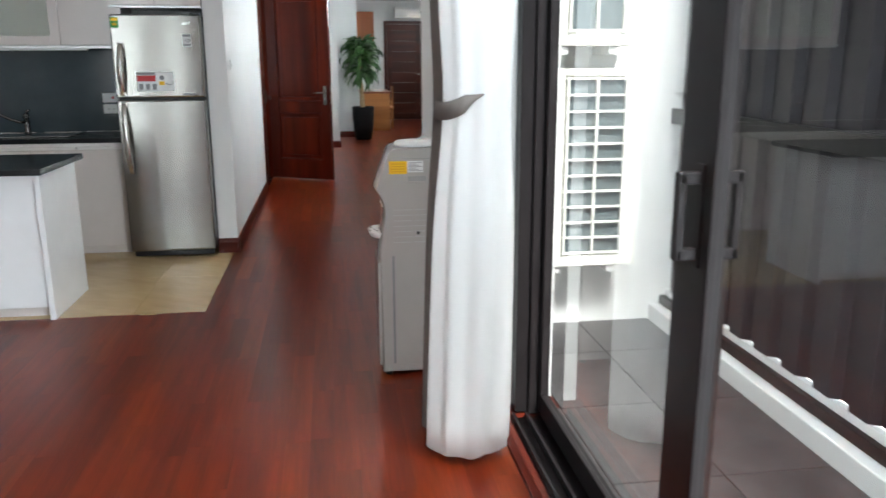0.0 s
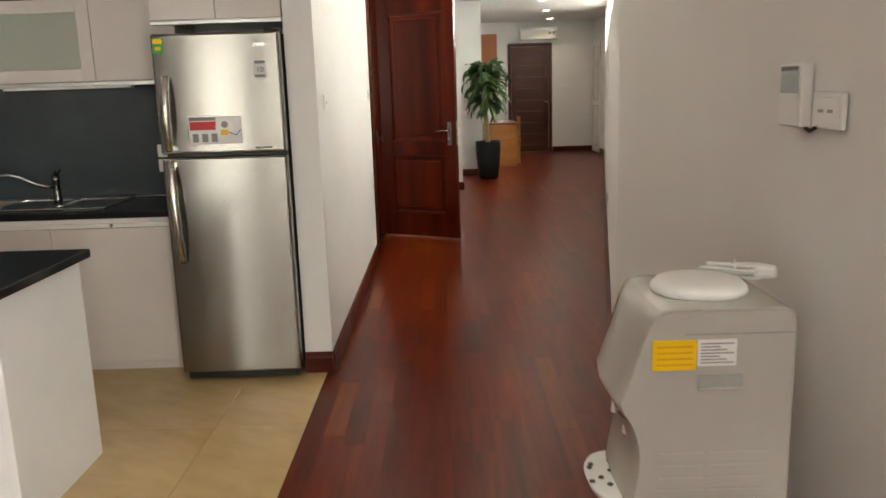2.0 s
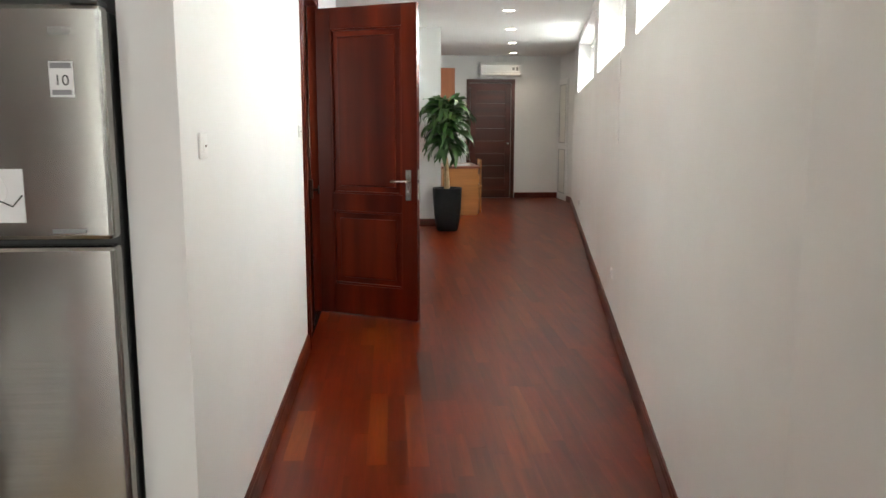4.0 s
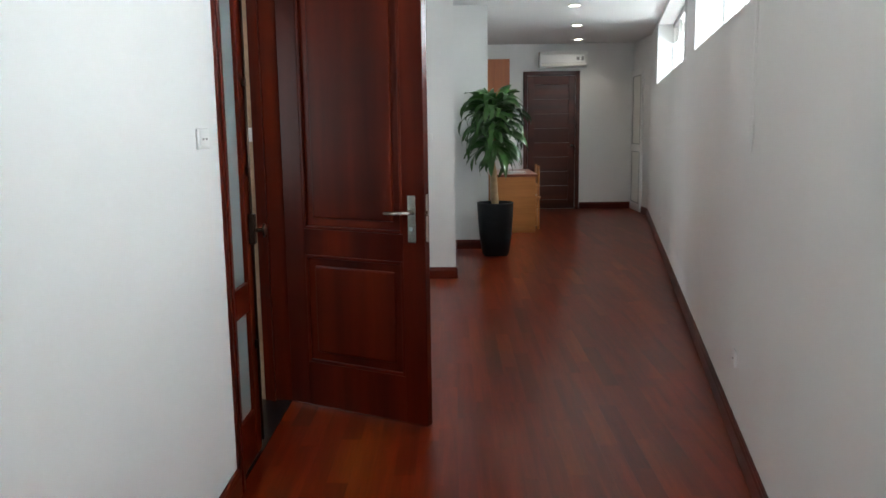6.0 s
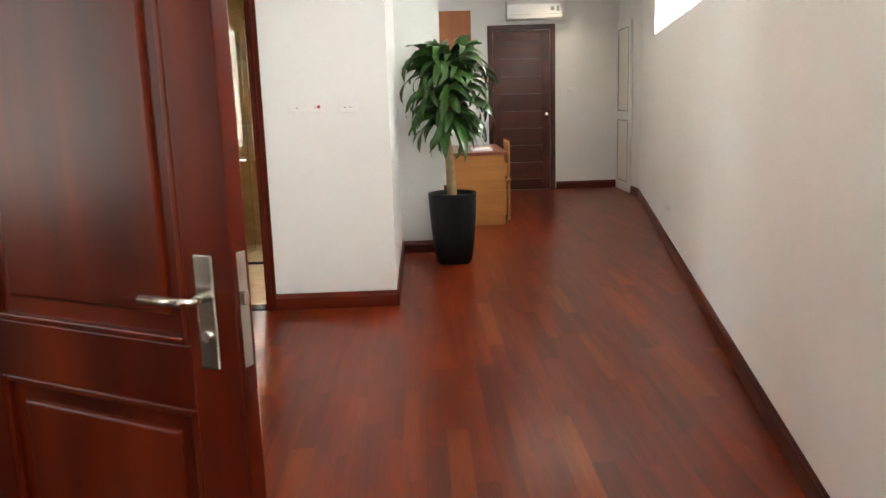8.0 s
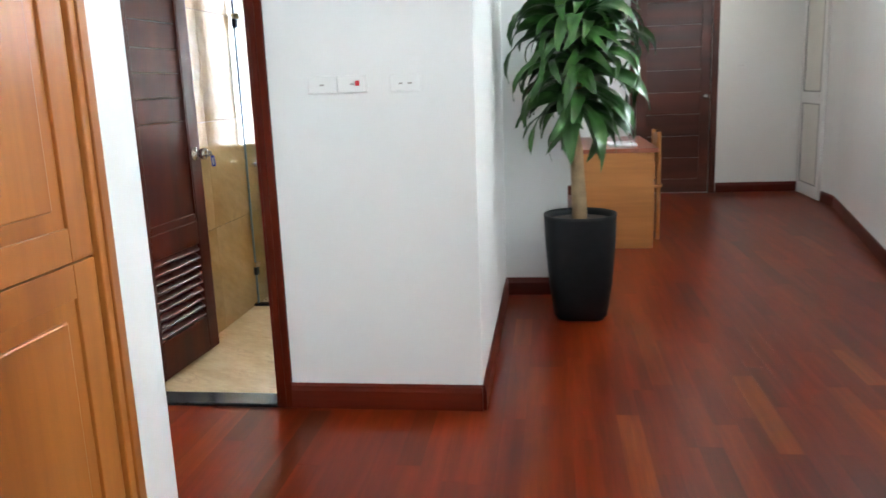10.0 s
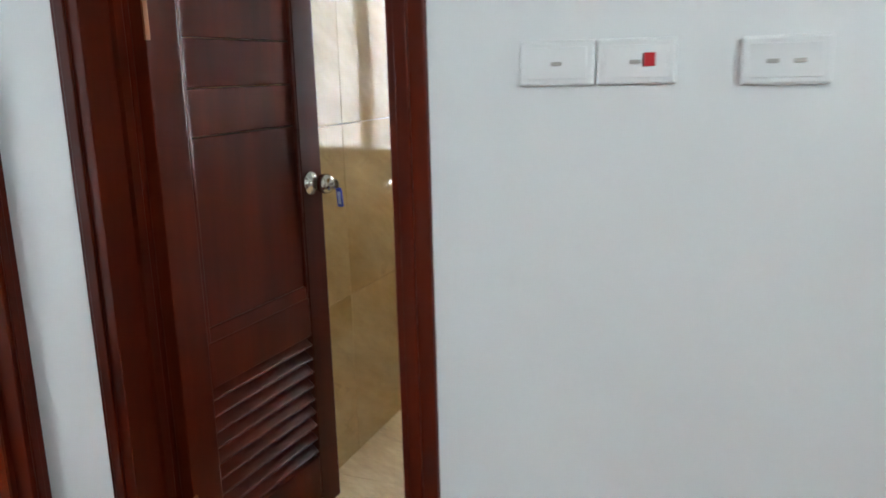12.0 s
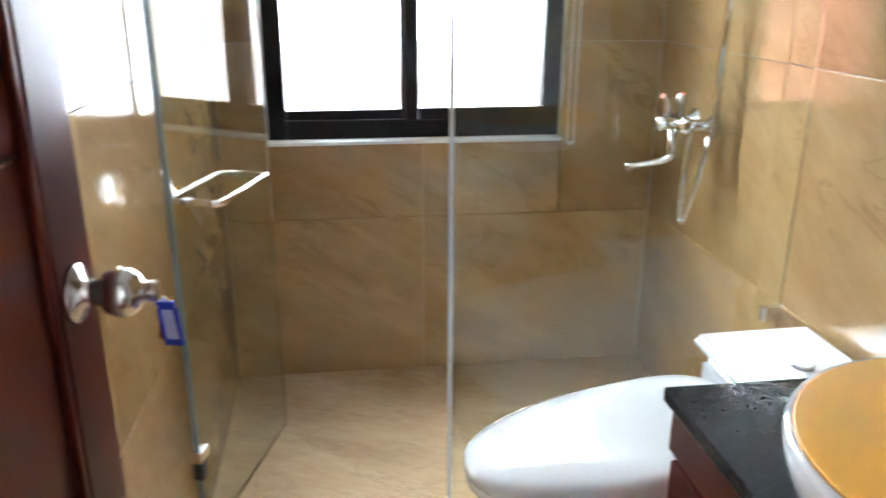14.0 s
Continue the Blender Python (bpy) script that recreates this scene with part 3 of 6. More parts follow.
for x in (-0.085, -0.03, 0.035, 0.085):
    add_box(bm, (x - 0.006, -4.70, -0.013), (x + 0.006, -0.1, 0.012))
part("track", bm, M_FRAME, slide, "dark grooved floor track")
part("threshold", box((0.1, -4.70, -0.05), (0.118, -0.1, 0.018), 0.003), M_BALC, slide, "grey stone strip beside the track")


def sliding_leaf(x, y0, y1, handle_y):
    leaf = part("leaf_frame", box((x - 0.02, y0, 0.02), (x + 0.02, y0 + 0.075, 2.28), 0.004), M_FRAME, slide)
    bm = box((x - 0.02, y1 - (0.045 if y1 > -1 else 0.15), 0.02), (x + 0.02, y1, 2.28), 0.004)
    add_box(bm, (x - 0.02, y0 + 0.075, 0.02), (x + 0.02, y1 - 0.045, 0.1), None, 0.004)
    add_box(bm, (x - 0.02, y0 + 0.075, 2.2), (x + 0.02, y1 - 0.045, 2.28), None, 0.004)
    part("leaf_rail", bm, M_FRAME, leaf)
    g = part("pane", box((x - 0.004, y0 + 0.06, 0.09), (x + 0.004, y1 - 0.03, 2.22)), M_GLASS, leaf)
    g.visible_shadow = False
    if handle_y is not None:
        for way in (-1, 1):
            hx = x + way * 0.02
            bm = box((min(hx, hx + way * 0.004), handle_y - 0.016, 0.985), (max(hx, hx + way * 0.004), handle_y + 0.016, 1.195), 0.0015)
            for z0, z1, a, b in ((1.0, 1.025, 0.003, 0.05), (1.155, 1.18, 0.003, 0.05), (1.0, 1.18, 0.034, 0.052)):
                add_box(bm, (min(hx + way * a, hx + way * b), handle_y - 0.011, z0), (max(hx + way * a, hx + way * b), handle_y + 0.011, z1), None, 0.004)
            part("handle", bm, M_FRAME, leaf, "black pull handle")


sliding_leaf(0.035, -1.45, -0.1, None)
sliding_leaf(-0.03, -3.0, -1.4, -1.5)
sliding_leaf(0.035, -4.70, -3.02, None)

# ---- balcony things ----


def outdoor_unit(m, w, h, d, rows, label):
    """An air conditioner's outdoor unit; front towards -y, base at z 0."""
    ac = thing("outdoor_unit", label, "air conditioner", m, "outdoor air conditioners")
    part("casing", box((0, 0, 0), (w, d, h), 0.012), M_ACW, ac)
    part("side_panel", box((0.012, -0.012, 0.02), (0.10, 0.0, h - 0.02), 0.004), M_ACW, ac)
    gx0, gx1, gz0, gz1 = 0.155, w - 0.085, 0.07, h - 0.045
    part("heat_exchanger", box((gx0, -0.004, gz0), (gx1, 0.004, gz1)), M_FIN, ac, "grey metal fins")
    bm = bmesh.new()
    for i in range(rows + 1):
        z = gz0 + (gz1 - gz0) * i / rows
        add_box(bm, (gx0 - 0.012, -0.03, z - 0.005), (gx1 + 0.012, -0.014, z + 0.005))
    for x in (gx0, (gx0 + gx1) / 2, gx1):
        add_box(bm, (x - 0.006, -0.034, gz0 - 0.01), (x + 0.006, -0.013, gz1 + 0.01))
    part("grille", bm, M_ACW, ac)
    bm = bmesh.new()
    for lo, hi in (((gx0 - 0.05, -0.02, 0.0), (gx0 - 0.012, 0, h)), ((gx1 + 0.012, -0.02, 0.0), (w, 0, h)), ((gx0 - 0.012, -0.02, 0), (gx1 + 0.012, 0, gz0 - 0.012)), ((gx0 - 0.012, -0.02, gz1 + 0.012), (gx1 + 0.012, 0, h))):
        add_box(bm, lo, hi, None, 0.004)
    part("front_panel", bm, M_ACW, ac)
    part("valve", tube([(0.03, -0.02, 0.07), (0.03, -0.07, 0.07), (0.03, -0.09, 0.04)], 0.016), M_NICKEL, ac)
    for x in (0.12, w - 0.14):
        bm = box((x, 0.0, -0.04), (x + 0.035, d + 0.02, -0.002), 0.003)
        part("bracket", bm, M_WHITEP, ac)
    return ac


outdoor_unit(pose(1.69, -2.2, 0.39), 0.53, 0.965, 0.24, 11, "ivory two-fan outdoor unit hung on the white balcony wall")
outdoor_unit(pose(1.69, -2.2, 1.46), 0.5, 0.72, 0.24, 3, "ivory outdoor unit hung above another on the wall")

screen = thing("balcony_screen", "dark purplish ribbed metal screen behind the balcony kerb", "screen", pose(2.52, -9.0, 0))
bm = bmesh.new()
prof = []
y = 0.0
while y < 7.0:
    prof += [(0.0, y), (0.0, y + 0.10), (0.035, y + 0.125), (0.035, y + 0.19), (0.0, y + 0.215)]
    y += 0.215
add_loft(bm, [[(x, yy, 0.17) for x, yy in prof], [(x, yy, 2.9) for x, yy in prof]], closed=False)
for f in bm.faces:
    f.smooth = False
sheet = part("ribbed_sheet", bm, M_SHEET, screen)
solid = sheet.modifiers.new("thick", "SOLIDIFY")
solid.thickness = 0.003
part("bottom_rail", box((-0.035, 0, 0.086), (0.0, 7.05, 0.135), 0.004), M_FRAME, screen)
part("bottom_strip", box((-0.002, 0, 0.086), (0.03, 7.05, 0.168)), M_RENDER, screen, "pale strip below the sheet")
part("cross_rail", box((-0.03, 0, 1.07), (-0.004, 7.05, 1.15), 0.004), M_FRAME, screen, "dark horizontal rail")

# ---- curtain ----


def curtain(cx, cy, label, name, mat_, phase, n_fold, rx, ry, z0, z1, tie_z):
    """A gathered curtain: folded ring sections pinched at the tie."""
    cur = thing(name, label, "curtain", pose(cx, cy, z0))
    rings = []
    n = n_fold * 10
    steps = 26
    for j in range(steps + 1):
        z = (z1 - z0) * j / steps
        t = (z + z0 - tie_z)
        pinch = 1 - 0.16 * math.exp(-(t / 0.28) ** 2)
        flare = pinch * (1.0 + 0.10 * max(0, -t) - 0.03 * max(0, t))
        fold = 0.06 + 0.05 * min(1, abs(t))
        pts = []
        for i in range(n):
            a = 2 * math.pi * i / n
            k = 1 + fold * math.sin(n_fold * a + phase + 0.5 * math.sin(3 * a + z)) + 0.04 * math.sin(2 * a + 1.3 * z)
            pts.append((rx * flare * k * math.cos(a) + 0.02 * (t if t < 0 else 0), ry * flare * k * math.sin(a), z + (0.008 * math.sin(n_fold * a) if j == 0 else 0)))
        rings.append(pts)
    part("fabric", add_loft(bmesh.new(), rings), mat_, cur)
    return cur


cur = curtain(1.198, -3.30, "long white blackout curtain gathered by a grey tieback", "curtain", M_CURT, 0.4, 8, 0.126, 0.11, 0.04, 2.62, 1.26)
bm = bmesh.new()
lo, hi = [], []
for i in range(31):
    a = radians(80 + 194 * i / 30)
    end = min(1.0, (30 - i) / 3)
    ca, sa = (math.copysign(abs(v) ** 0.7, v) for v in (math.cos(a), math.sin(a)))
    x, y, rise = 0.112 * ca - 0.012, 0.18 * sa + 0.075 + 0.008 * (1 - end), 1.163 + 0.055 * max(0.0, (i - 12) / 18) ** 3.6
    lo.append((x * 1.02, y - 0.002, rise + 0.03 * (1 - end)))
    hi.append((x, y, rise + 0.014 + 0.044 * end + 0.02 * (1 - end)))
add_loft(bm, [lo, hi], closed=False)
tie = part("tieback", bm, M_CURTG, cur, "grey woven fabric band with a pointed end")
tie.modifiers.new("thick", "SOLIDIFY").thickness = 0.006
curtain(1.155, -3.11, "grey-brown outer curtain hanging in narrow folds", "curtain", M_CURTG, 1.1, 6, 0.085, 0.09, 0.02, 2.62, 1.25)
rod = thing("curtain_rail", "white curtain rail under the ceiling", "curtain rail", pose(0, 0, 2.62))
part("rail", box((1.0, -8.4, 0), (1.36, -2.96, 0.03), 0.004), M_WHITEP, rod)
part("bracket", box((1.1, -5.0, 0.03), (1.2, -4.9, 0.15), 0.003), M_WHITEP, rod)
part("bracket", box((1.1, -3.2, 0.03), (1.2, -3.1, 0.15), 0.003), M_WHITEP, rod)

# ---- water dispenser ----
disp = thing("water_dispenser", "glossy grey plastic water dispenser with a white bottle cap on top", "water dispenser", pose(0.915, -2.55, 0))
DW, DD = 0.295, 0.27         # along x (depth, back to the wall) and y


def smooth_line(pts, n=5):
    """Points of a soft curve through the given ones."""
    out = []
    for k in range(len(pts) - 1):
        a, b, c, d = pts[max(0, k - 1)], pts[k], pts[k + 1], pts[min(len(pts) - 1, k + 2)]
        for q in range(n):
            t = q / n
            out.append(tuple(0.5 * (2 * b[e] + (c[e] - a[e]) * t + (2 * a[e] - 5 * b[e] + 4 * c[e] - d[e]) * t * t + (3 * b[e] - a[e] - 3 * c[e] + d[e]) * t ** 3) for e in (0, 1)))
    return out + [pts[-1]]


prof = [(0.0, 0.02), (DW, 0.02), (DW, 1.01), (DW - 0.006, 1.024), (DW - 0.02, 1.03), (0.085, 1.03)] + smooth_line(
    [(0.06, 1.028), (0.04, 1.008), (0.018, 0.95), (-0.006, 0.885), (-0.015, 0.862), (-0.01, 0.845), (0.008, 0.815), (0.02, 0.775), (0.021, 0.73), (0.012, 0.68), (0.0, 0.6), (-0.004, 0.55)])
bm = add_loft(bmesh.new(), [[(x + inset * max(0, 1 - (x + 0.02) / 0.1), y, z) for x, z in prof] for y, inset in ((0.0, 0.006), (0.012, 0.001), (0.04, -0.003), (DD / 2, -0.006), (DD - 0.05, 0.002), (DD - 0.015, 0.014), (DD, 0.03))])
for f in bm.faces:
    f.smooth = len(f.verts) == 4
bmesh.ops.bevel(bm, geom=[e for e in bm.edges if abs(e.verts[0].co.y - e.verts[1].co.y) < 1e-6 and (e.verts[0].co.y < 1e-6 or e.verts[0].co.y > DD - 1e-6)], offset=0.004, segments=2, affect="EDGES", clamp_overlap=True)
part("body", bm, M_GREYP, disp)
part("top_cap", lathe([(0.088, 1.03), (0.09, 1.034), (0.088, 1.042), (0.08, 1.05), (0.066, 1.053), (0.02, 1.054), (0.001, 1.054)], 40, 0.165, 0.14), M_WHITEP, disp, "low white round cap")
part("lid_joint", box((0.1, -0.0012, 0.986), (DW - 0.004, 0.001, 0.9875)), M_GREYS, disp)
part("door", box((-0.012, 0.01, 0.05), (0.001, DD - 0.01, 0.53), 0.004), M_GREYP, disp)
bm = box((0.05, -0.003, 0.06), (0.06, 0.001, 0.56))
part("door_joint", bm, M_GREYS, disp)
part("drip_tray", add_loft(bmesh.new(), [ring(0.012, 0.14, 0.63, 0.05, 0.09, 24), ring(0.012, 0.14, 0.655, 0.06, 0.1, 24)]), M_WHITEP, disp)
for i in range(9):
    hx_, hy_ = -0.01 + 0.03 * math.cos(i * 1.47), 0.08 + 0.014 * i
    part("drain_hole", add_loft(bmesh.new(), [ring(hx_, hy_, 0.656, 0.006, n=8), ring(hx_, hy_, 0.658, 0.006, n=8)]), M_BLACK, disp)
for yy in (0.09, 0.19):
    part("tap", tube([(0.05, yy, 0.82), (0.028, yy, 0.80), (0.024, yy, 0.765)], 0.011), M_WHITEP, disp)
st = part("yellow_label", box((0.043, -0.002, 0.922), (0.12, 0.0, 0.977)), M_YELS, disp, "yellow warning label")
bm = bmesh.new()
for i in range(4):
    add_box(bm, (0.05, -0.0026, 0.931 + 0.011 * i), (0.113, -0.0021, 0.934 + 0.011 * i))
part("print", bm, plain("label_print", (0.62, 0.33, 0.01), 0.5), st)
st = part("white_label", box((0.122, -0.002, 0.929), (0.19, 0.0, 0.977)), M_PAPER, disp, "white paper label with small print")
bm = bmesh.new()
for i in range(7):
    add_box(bm, (0.127, -0.0026, 0.934 + 0.0058 * i), (0.185 - 0.012 * (i % 3), -0.0021, 0.9365 + 0.0058 * i))
part("print", bm, M_GREYS, st)
# grip recess as a flat slab, its shade put into a darker grey
bm = box((0.124, -0.003, 0.887), (0.204, 0.003, 0.912), 0.002)
part("grip_recess", bm, plain("recess_shade", (0.3, 0.3, 0.29), 0.5), disp)
part("grip_lip", box((0.124, -0.006, 0.884), (0.204, 0.0, 0.89), 0.002), M_GREYP, disp)
bm = bmesh.new()
for i in range(14):
    add_box(bm, (0.06 if i < 7 else 0.15, -0.0012, 0.62 + 0.012 * (i % 7) * 2), (0.14 if i < 7 else 0.25, 0.001, 0.6225 + 0.012 * (i % 7) * 2))
part("vent_slot", bm, plain("vent_grey", (0.45, 0.44, 0.43), 0.5), disp)
part("screw_cap", box((0.16, -0.003, 0.655), (0.173, 0.0, 0.668), 0.001), M_BLACK, disp)
for x in (0.03, DW - 0.03):
    for yy in (0.03, DD - 0.03):
        part("foot", lathe([(0.016, 0.0), (0.018, 0.02)], 12, x, yy), M_BLACK, disp)
cable = thing("power_cable", "coiled pale power cable lying on the dispenser", "cable", pose(1.175, -2.345, 1.03, 0, 0, -14))
pts = [((0.055 + 0.012 * math.sin(1.7 * a)) * math.cos(a), 0.02 * math.sin(a) + 0.008 * math.sin(0.6 * a), 0.006 + 0.0011 * a + 0.003 * math.sin(2 * a)) for a in [i * 0.3 for i in range(84)]]
part("cord", tube(pts, 0.0034, 6), M_WHITEP, cable)
part("tie", tube([(-0.004, -0.034, 0.015), (-0.004, 0.0, 0.04), (-0.004, 0.034, 0.018)], 0.003, 6), M_WHITEP, cable)
part("plug", box((0.03, -0.035, 0.012), (0.072, -0.008, 0.036), 0.007), M_WHITEP, cable)


def switch_plate(m, w, h, label, rockers=1, red=False, group=""):
    """A wall switch or socket plate; local x along, front -y, centred."""
    sw = thing("switch_plate", label, "switch", m, group)
    part("plate", box((-w / 2, -0.01, -h / 2), (w / 2, 0, h / 2), 0.004), M_WHITEP, sw)
    part("inset", box((-w / 2 + 0.012, -0.012, -h / 2 + 0.01), (w / 2 - 0.012, -0.009, h / 2 - 0.01), 0.001), M_WHITEP, sw)
    for i in range(rockers):
        x = (i - (rockers - 1) / 2) * w * 0.3
        part("rocker", box((x - 0.008, -0.0145, -0.004), (x + 0.008, -0.0115, 0.002), 0.0008), M_GREYP, sw)
    if red:
        part("lamp_button", box((w * 0.1, -0.015, -0.008), (w * 0.1 + 0.017, -0.0115, 0.012), 0.001), M_RED, sw, "red switch")
    return sw


th = thing("thermostat", "white wall air-conditioner controller with a grey screen", "thermostat", pose(1.337, -2.232, 1.385, 0, 0, -90))
part("case", box((-0.05, -0.026, -0.063), (0.05, 0, 0.063), 0.004), M_WHITEP, th)
part("screen", box((-0.042, -0.0275, 0.004), (0.038, -0.0255, 0.05), 0.001), plain("lcd_grey", (0.3, 0.33, 0.33), 0.2, bumps=0), th, "grey display")
part("bezel", box((-0.042, -0.0272, 0.0505), (0.038, -0.0255, 0.057)), M_GREYS, th)
part("cord", tube([(0.04, -0.01, -0.062), (0.06, -0.008, -0.07), (0.1, -0.006, -0.055)], 0.004, 6), M_BLACK, th, "short dark cable")
switch_plate(pose(1.337, -2.36, 1.357, 0, 0, -90), 0.12, 0.07, "white double socket plate under the controller", 2)

# ---- kitchen ----
fr = thing("refrigerator", "tall brushed steel two-door refrigerator with stickers", "refrigerator", pose(-0.745, -0.1, 0))
FW, FH = 0.6, 1.71
part("body", box((0.005, 0.065, 0.04), (FW - 0.005, 0.68, FH - 0.006), 0.006), M_BLACK, fr)
part("lower_door", box((0, 0, 0.05), (FW, 0.06, 1.135), 0.012), M_FRIDGE, fr)
part("upper_door", box((0, 0, 1.15), (FW, 0.06, FH), 0.012), M_FRIDGE, fr)
part("plinth", box((0.02, 0.03, 0.01), (FW - 0.02, 0.07, 0.045), 0.003), M_BLACK, fr)
for z0, z1 in ((1.165, 1.52), (0.62, 1.12)):
    bm = bmesh.new()
    rows = []
    for j in range(13):
        t = j / 12
        z = z0 + (z1 - z0) * t
        bow = math.sin(math.pi * t)
        y = -0.012 - 0.045 * bow ** 0.6
        w = 0.018 + 0.006 * bow
        cxh = 0.05 + 0.012 * (1 - t if z0 < 1 else t)
        rows.append([(cxh - w, y + 0.012, z), (cxh - w * 0.7, y - 0.004, z), (cxh, y - 0.009, z), (cxh + w * 0.7, y - 0.004, z), (cxh + w, y + 0.012, z), (cxh, y + 0.016, z)])
    add_loft(bm, rows)
    for z in (z0 + 0.015, z1 - 0.015):
        add_box(bm, (0.04, -0.02, z - 0.012), (0.075, 0.004, z + 0.012), None, 0.003)
    part("handle", bm, M_NICKEL, fr, "curved polished bar handle")
st = part("energy_label", box((0.01, -0.0015, 1.62), (0.06, 0.0, 1.69)), M_GREEN, fr, "green and yellow energy sticker")
part("print", box((0.014, -0.0022, 1.665), (0.056, -0.0012, 1.686)), M_YELS, st)
part("print", box((0.022, -0.0022, 1.635), (0.048, -0.0012, 1.652)), M_YELS, st)
st = part("warranty_label", box((0.475, -0.0015, 1.495), (0.53, 0.0, 1.578)), M_PAPER, fr, "white sticker with a black 10")
part("print", box((0.478, -0.0022, 1.562), (0.527, -0.0012, 1.575)), M_GREYS, st)
words("number", "10", 0.036, pose(0.503, -0.0018, 1.533, 90, 0, 0), M_BLACK, st)
part("print", box((0.48, -0.0022, 1.5), (0.525, -0.0012, 1.512)), M_GREYS, st)
part("maker_mark", box((0.478, -0.0015, 1.64), (0.53, 0.0, 1.658)), M_CHROME, fr, "small chrome mark")
st = part("promo_label", box((0.145, -0.0015, 1.195), (0.395, 0.0, 1.325)), M_PAPER, fr, "white and red promotional sticker")
part("print", box((0.15, -0.0022, 1.262), (0.275, -0.0012, 1.302)), M_RED, st)
part("print", box((0.15, -0.0022, 1.306), (0.275, -0.0012, 1.322)), M_GREYS, st)
for x in (0.16, 0.205, 0.25):
    part("print", box((x, -0.0022, 1.205), (x + 0.028, -0.0012, 1.245)), M_GREYS, st)
bm = add_loft(bmesh.new(), [ring(0.315, 0, 0, 0.042, n=24), ring(0.315, 0, 0.0035, 0.042, n=24)])
bmesh.ops.transform(bm, matrix=pose(0, -0.002, 1.272, 90, 0, 0), verts=bm.verts)
mg = part("magnet", bm, M_WHITEP, fr, "round white magnet with a yellow emblem")
part("emblem", box((0.297, -0.009, 1.236), (0.333, -0.0055, 1.262), 0.001), M_YELS, mg)
bm = add_loft(bmesh.new(), [ring(0.317, 0, 0, 0.016, n=14), ring(0.317, 0, 0.003, 0.016, n=14)])
bmesh.ops.transform(bm, matrix=pose(0, -0.0055, 1.286, 90, 0, 0), verts=bm.verts)
part("emblem", bm, M_GREYS, mg)
part("cord", tube([(0.335, -0.006, 1.25), (0.37, -0.008, 1.235), (0.393, -0.006, 1.262)], 0.002, 6), M_BLACK, mg)
part("model_plate", box((0.455, -0.002, 1.168), (0.535, 0.0, 1.178)), M_GREYS, fr)
for x in (0.05, FW - 0.05):
    part("foot", lathe([(0.018, 0), (0.018, 0.04)], 12, x, 0.1), M_BLACK, fr)
part("hinge_cover", box((FW - 0.07, 0.005, FH), (FW - 0.005, 0.07, FH + 0.012), 0.003), M_BLACK, fr)


def cabinet(x0, x1, y, z0, z1, depth, label, doors=1, glass_door=False, group="kitchen cabinets", toe=0.0, rail=False):
    """A kitchen cabinet unit with its front at y, opening towards -y."""
    c = thing("kitchen_cabinet", label, "cabinet", pose(x0, y, z0), group)
    w, h = x1 - x0, z1 - z0
    part("body", box((0.002, 0.021, toe), (w - 0.002, depth, h)), M_CAB, c)
    if toe:
        part("toe_kick", box((0.002, 0.05, 0), (w - 0.002, depth - 0.01, toe - 0.002)), M_CAB, c)
    top = h - (0.05 if rail else 0.0)
    if rail:
        bm = box((0.0, -0.002, h - 0.048), (w, 0.02, h - 0.027), 0.002)
        add_box(bm, (0.0, 0.006, h - 0.026), (w, 0.02, h - 0.02))
        add_box(bm, (0.0, -0.002, h - 0.019), (w, 0.02, h), None, 0.002)
        part("profile_strip", bm, M_STRIP, c, "aluminium grip strip")
    for i in range(doors):
        a, b = w * i / doors + 0.0015, w * (i + 1) / doors - 0.0015
        if glass_door:
            d = part("door", box((a, 0, toe), (a + 0.065, 0.02, top), 0.002), M_CAB, c)
            for lo, hi in (((b - 0.065, 0, toe), (b, 0.02, top)), ((a + 0.065, 0, toe), (b - 0.065, 0.02, toe + 0.065)), ((a + 0.065, 0, top - 0.065), (b - 0.065, 0.02, top))):
                part("door_rail", box(lo, hi, 0.002), M_CAB, d)
            part("pane", box((a + 0.06, 0.008, toe + 0.06), (b - 0.06, 0.012, top - 0.06)), M_CABGLASS, d, "frosted glass")
        else:
            part("door", box((a, 0, toe + 0.002), (b, 0.02, top - 0.001), 0.002), M_CAB, c)
    return c


for x0, x1 in ((-1.42, -0.775), (-2.03, -1.42), (-2.65, -2.03), (-3.3, -2.65)):
    cabinet(x0, x1, 0.085, 0.0, 0.825, 0.6, "glossy pinkish white base cabinet under the black worktop", toe=0.06, rail=True)
cabinet(-2.02, -1.205, 0.34, 1.515, 1.93, 0.345, "white wall cabinet with a frosted glass flap door", glass_door=True)
cabinet(-1.203, -0.765, 0.34, 1.515, 1.93, 0.345, "plain glossy white wall cabinet")
cabinet(-2.02, -1.205, 0.34, 1.945, H - 0.004, 0.345, "plain glossy upper wall cabinet", doors=2)
cabinet(-1.203, -0.765, 0.34, 1.945, H - 0.004, 0.345, "plain glossy upper wall cabinet")
cabinet(-0.762, -0.142, -0.02, 1.775, H - 0.004, 0.7, "glossy white cabinet above the refrigerator", doors=2)
strip = thing("light_rail", "slim aluminium rail under the wall cabinets", "rail", pose(-2.02, 0.36, 1.49))
part("rail", box((0, 0, 0), (1.255, 0.02, 0.024), 0.003), M_ALU, strip)
part("lamp_housing", box((0.3, 0.02, -0.012), (0.98, 0.07, 0.022), 0.004), M_WHITEP, strip)
strip = thing("cabinet_trim", "aluminium trim under the cabinet above the refrigerator", "trim", pose(-0.762, -0.022, 1.755))
part("trim_bar", box((0, 0, 0), (0.62, 0.03, 0.018), 0.002), M_ALU, strip)
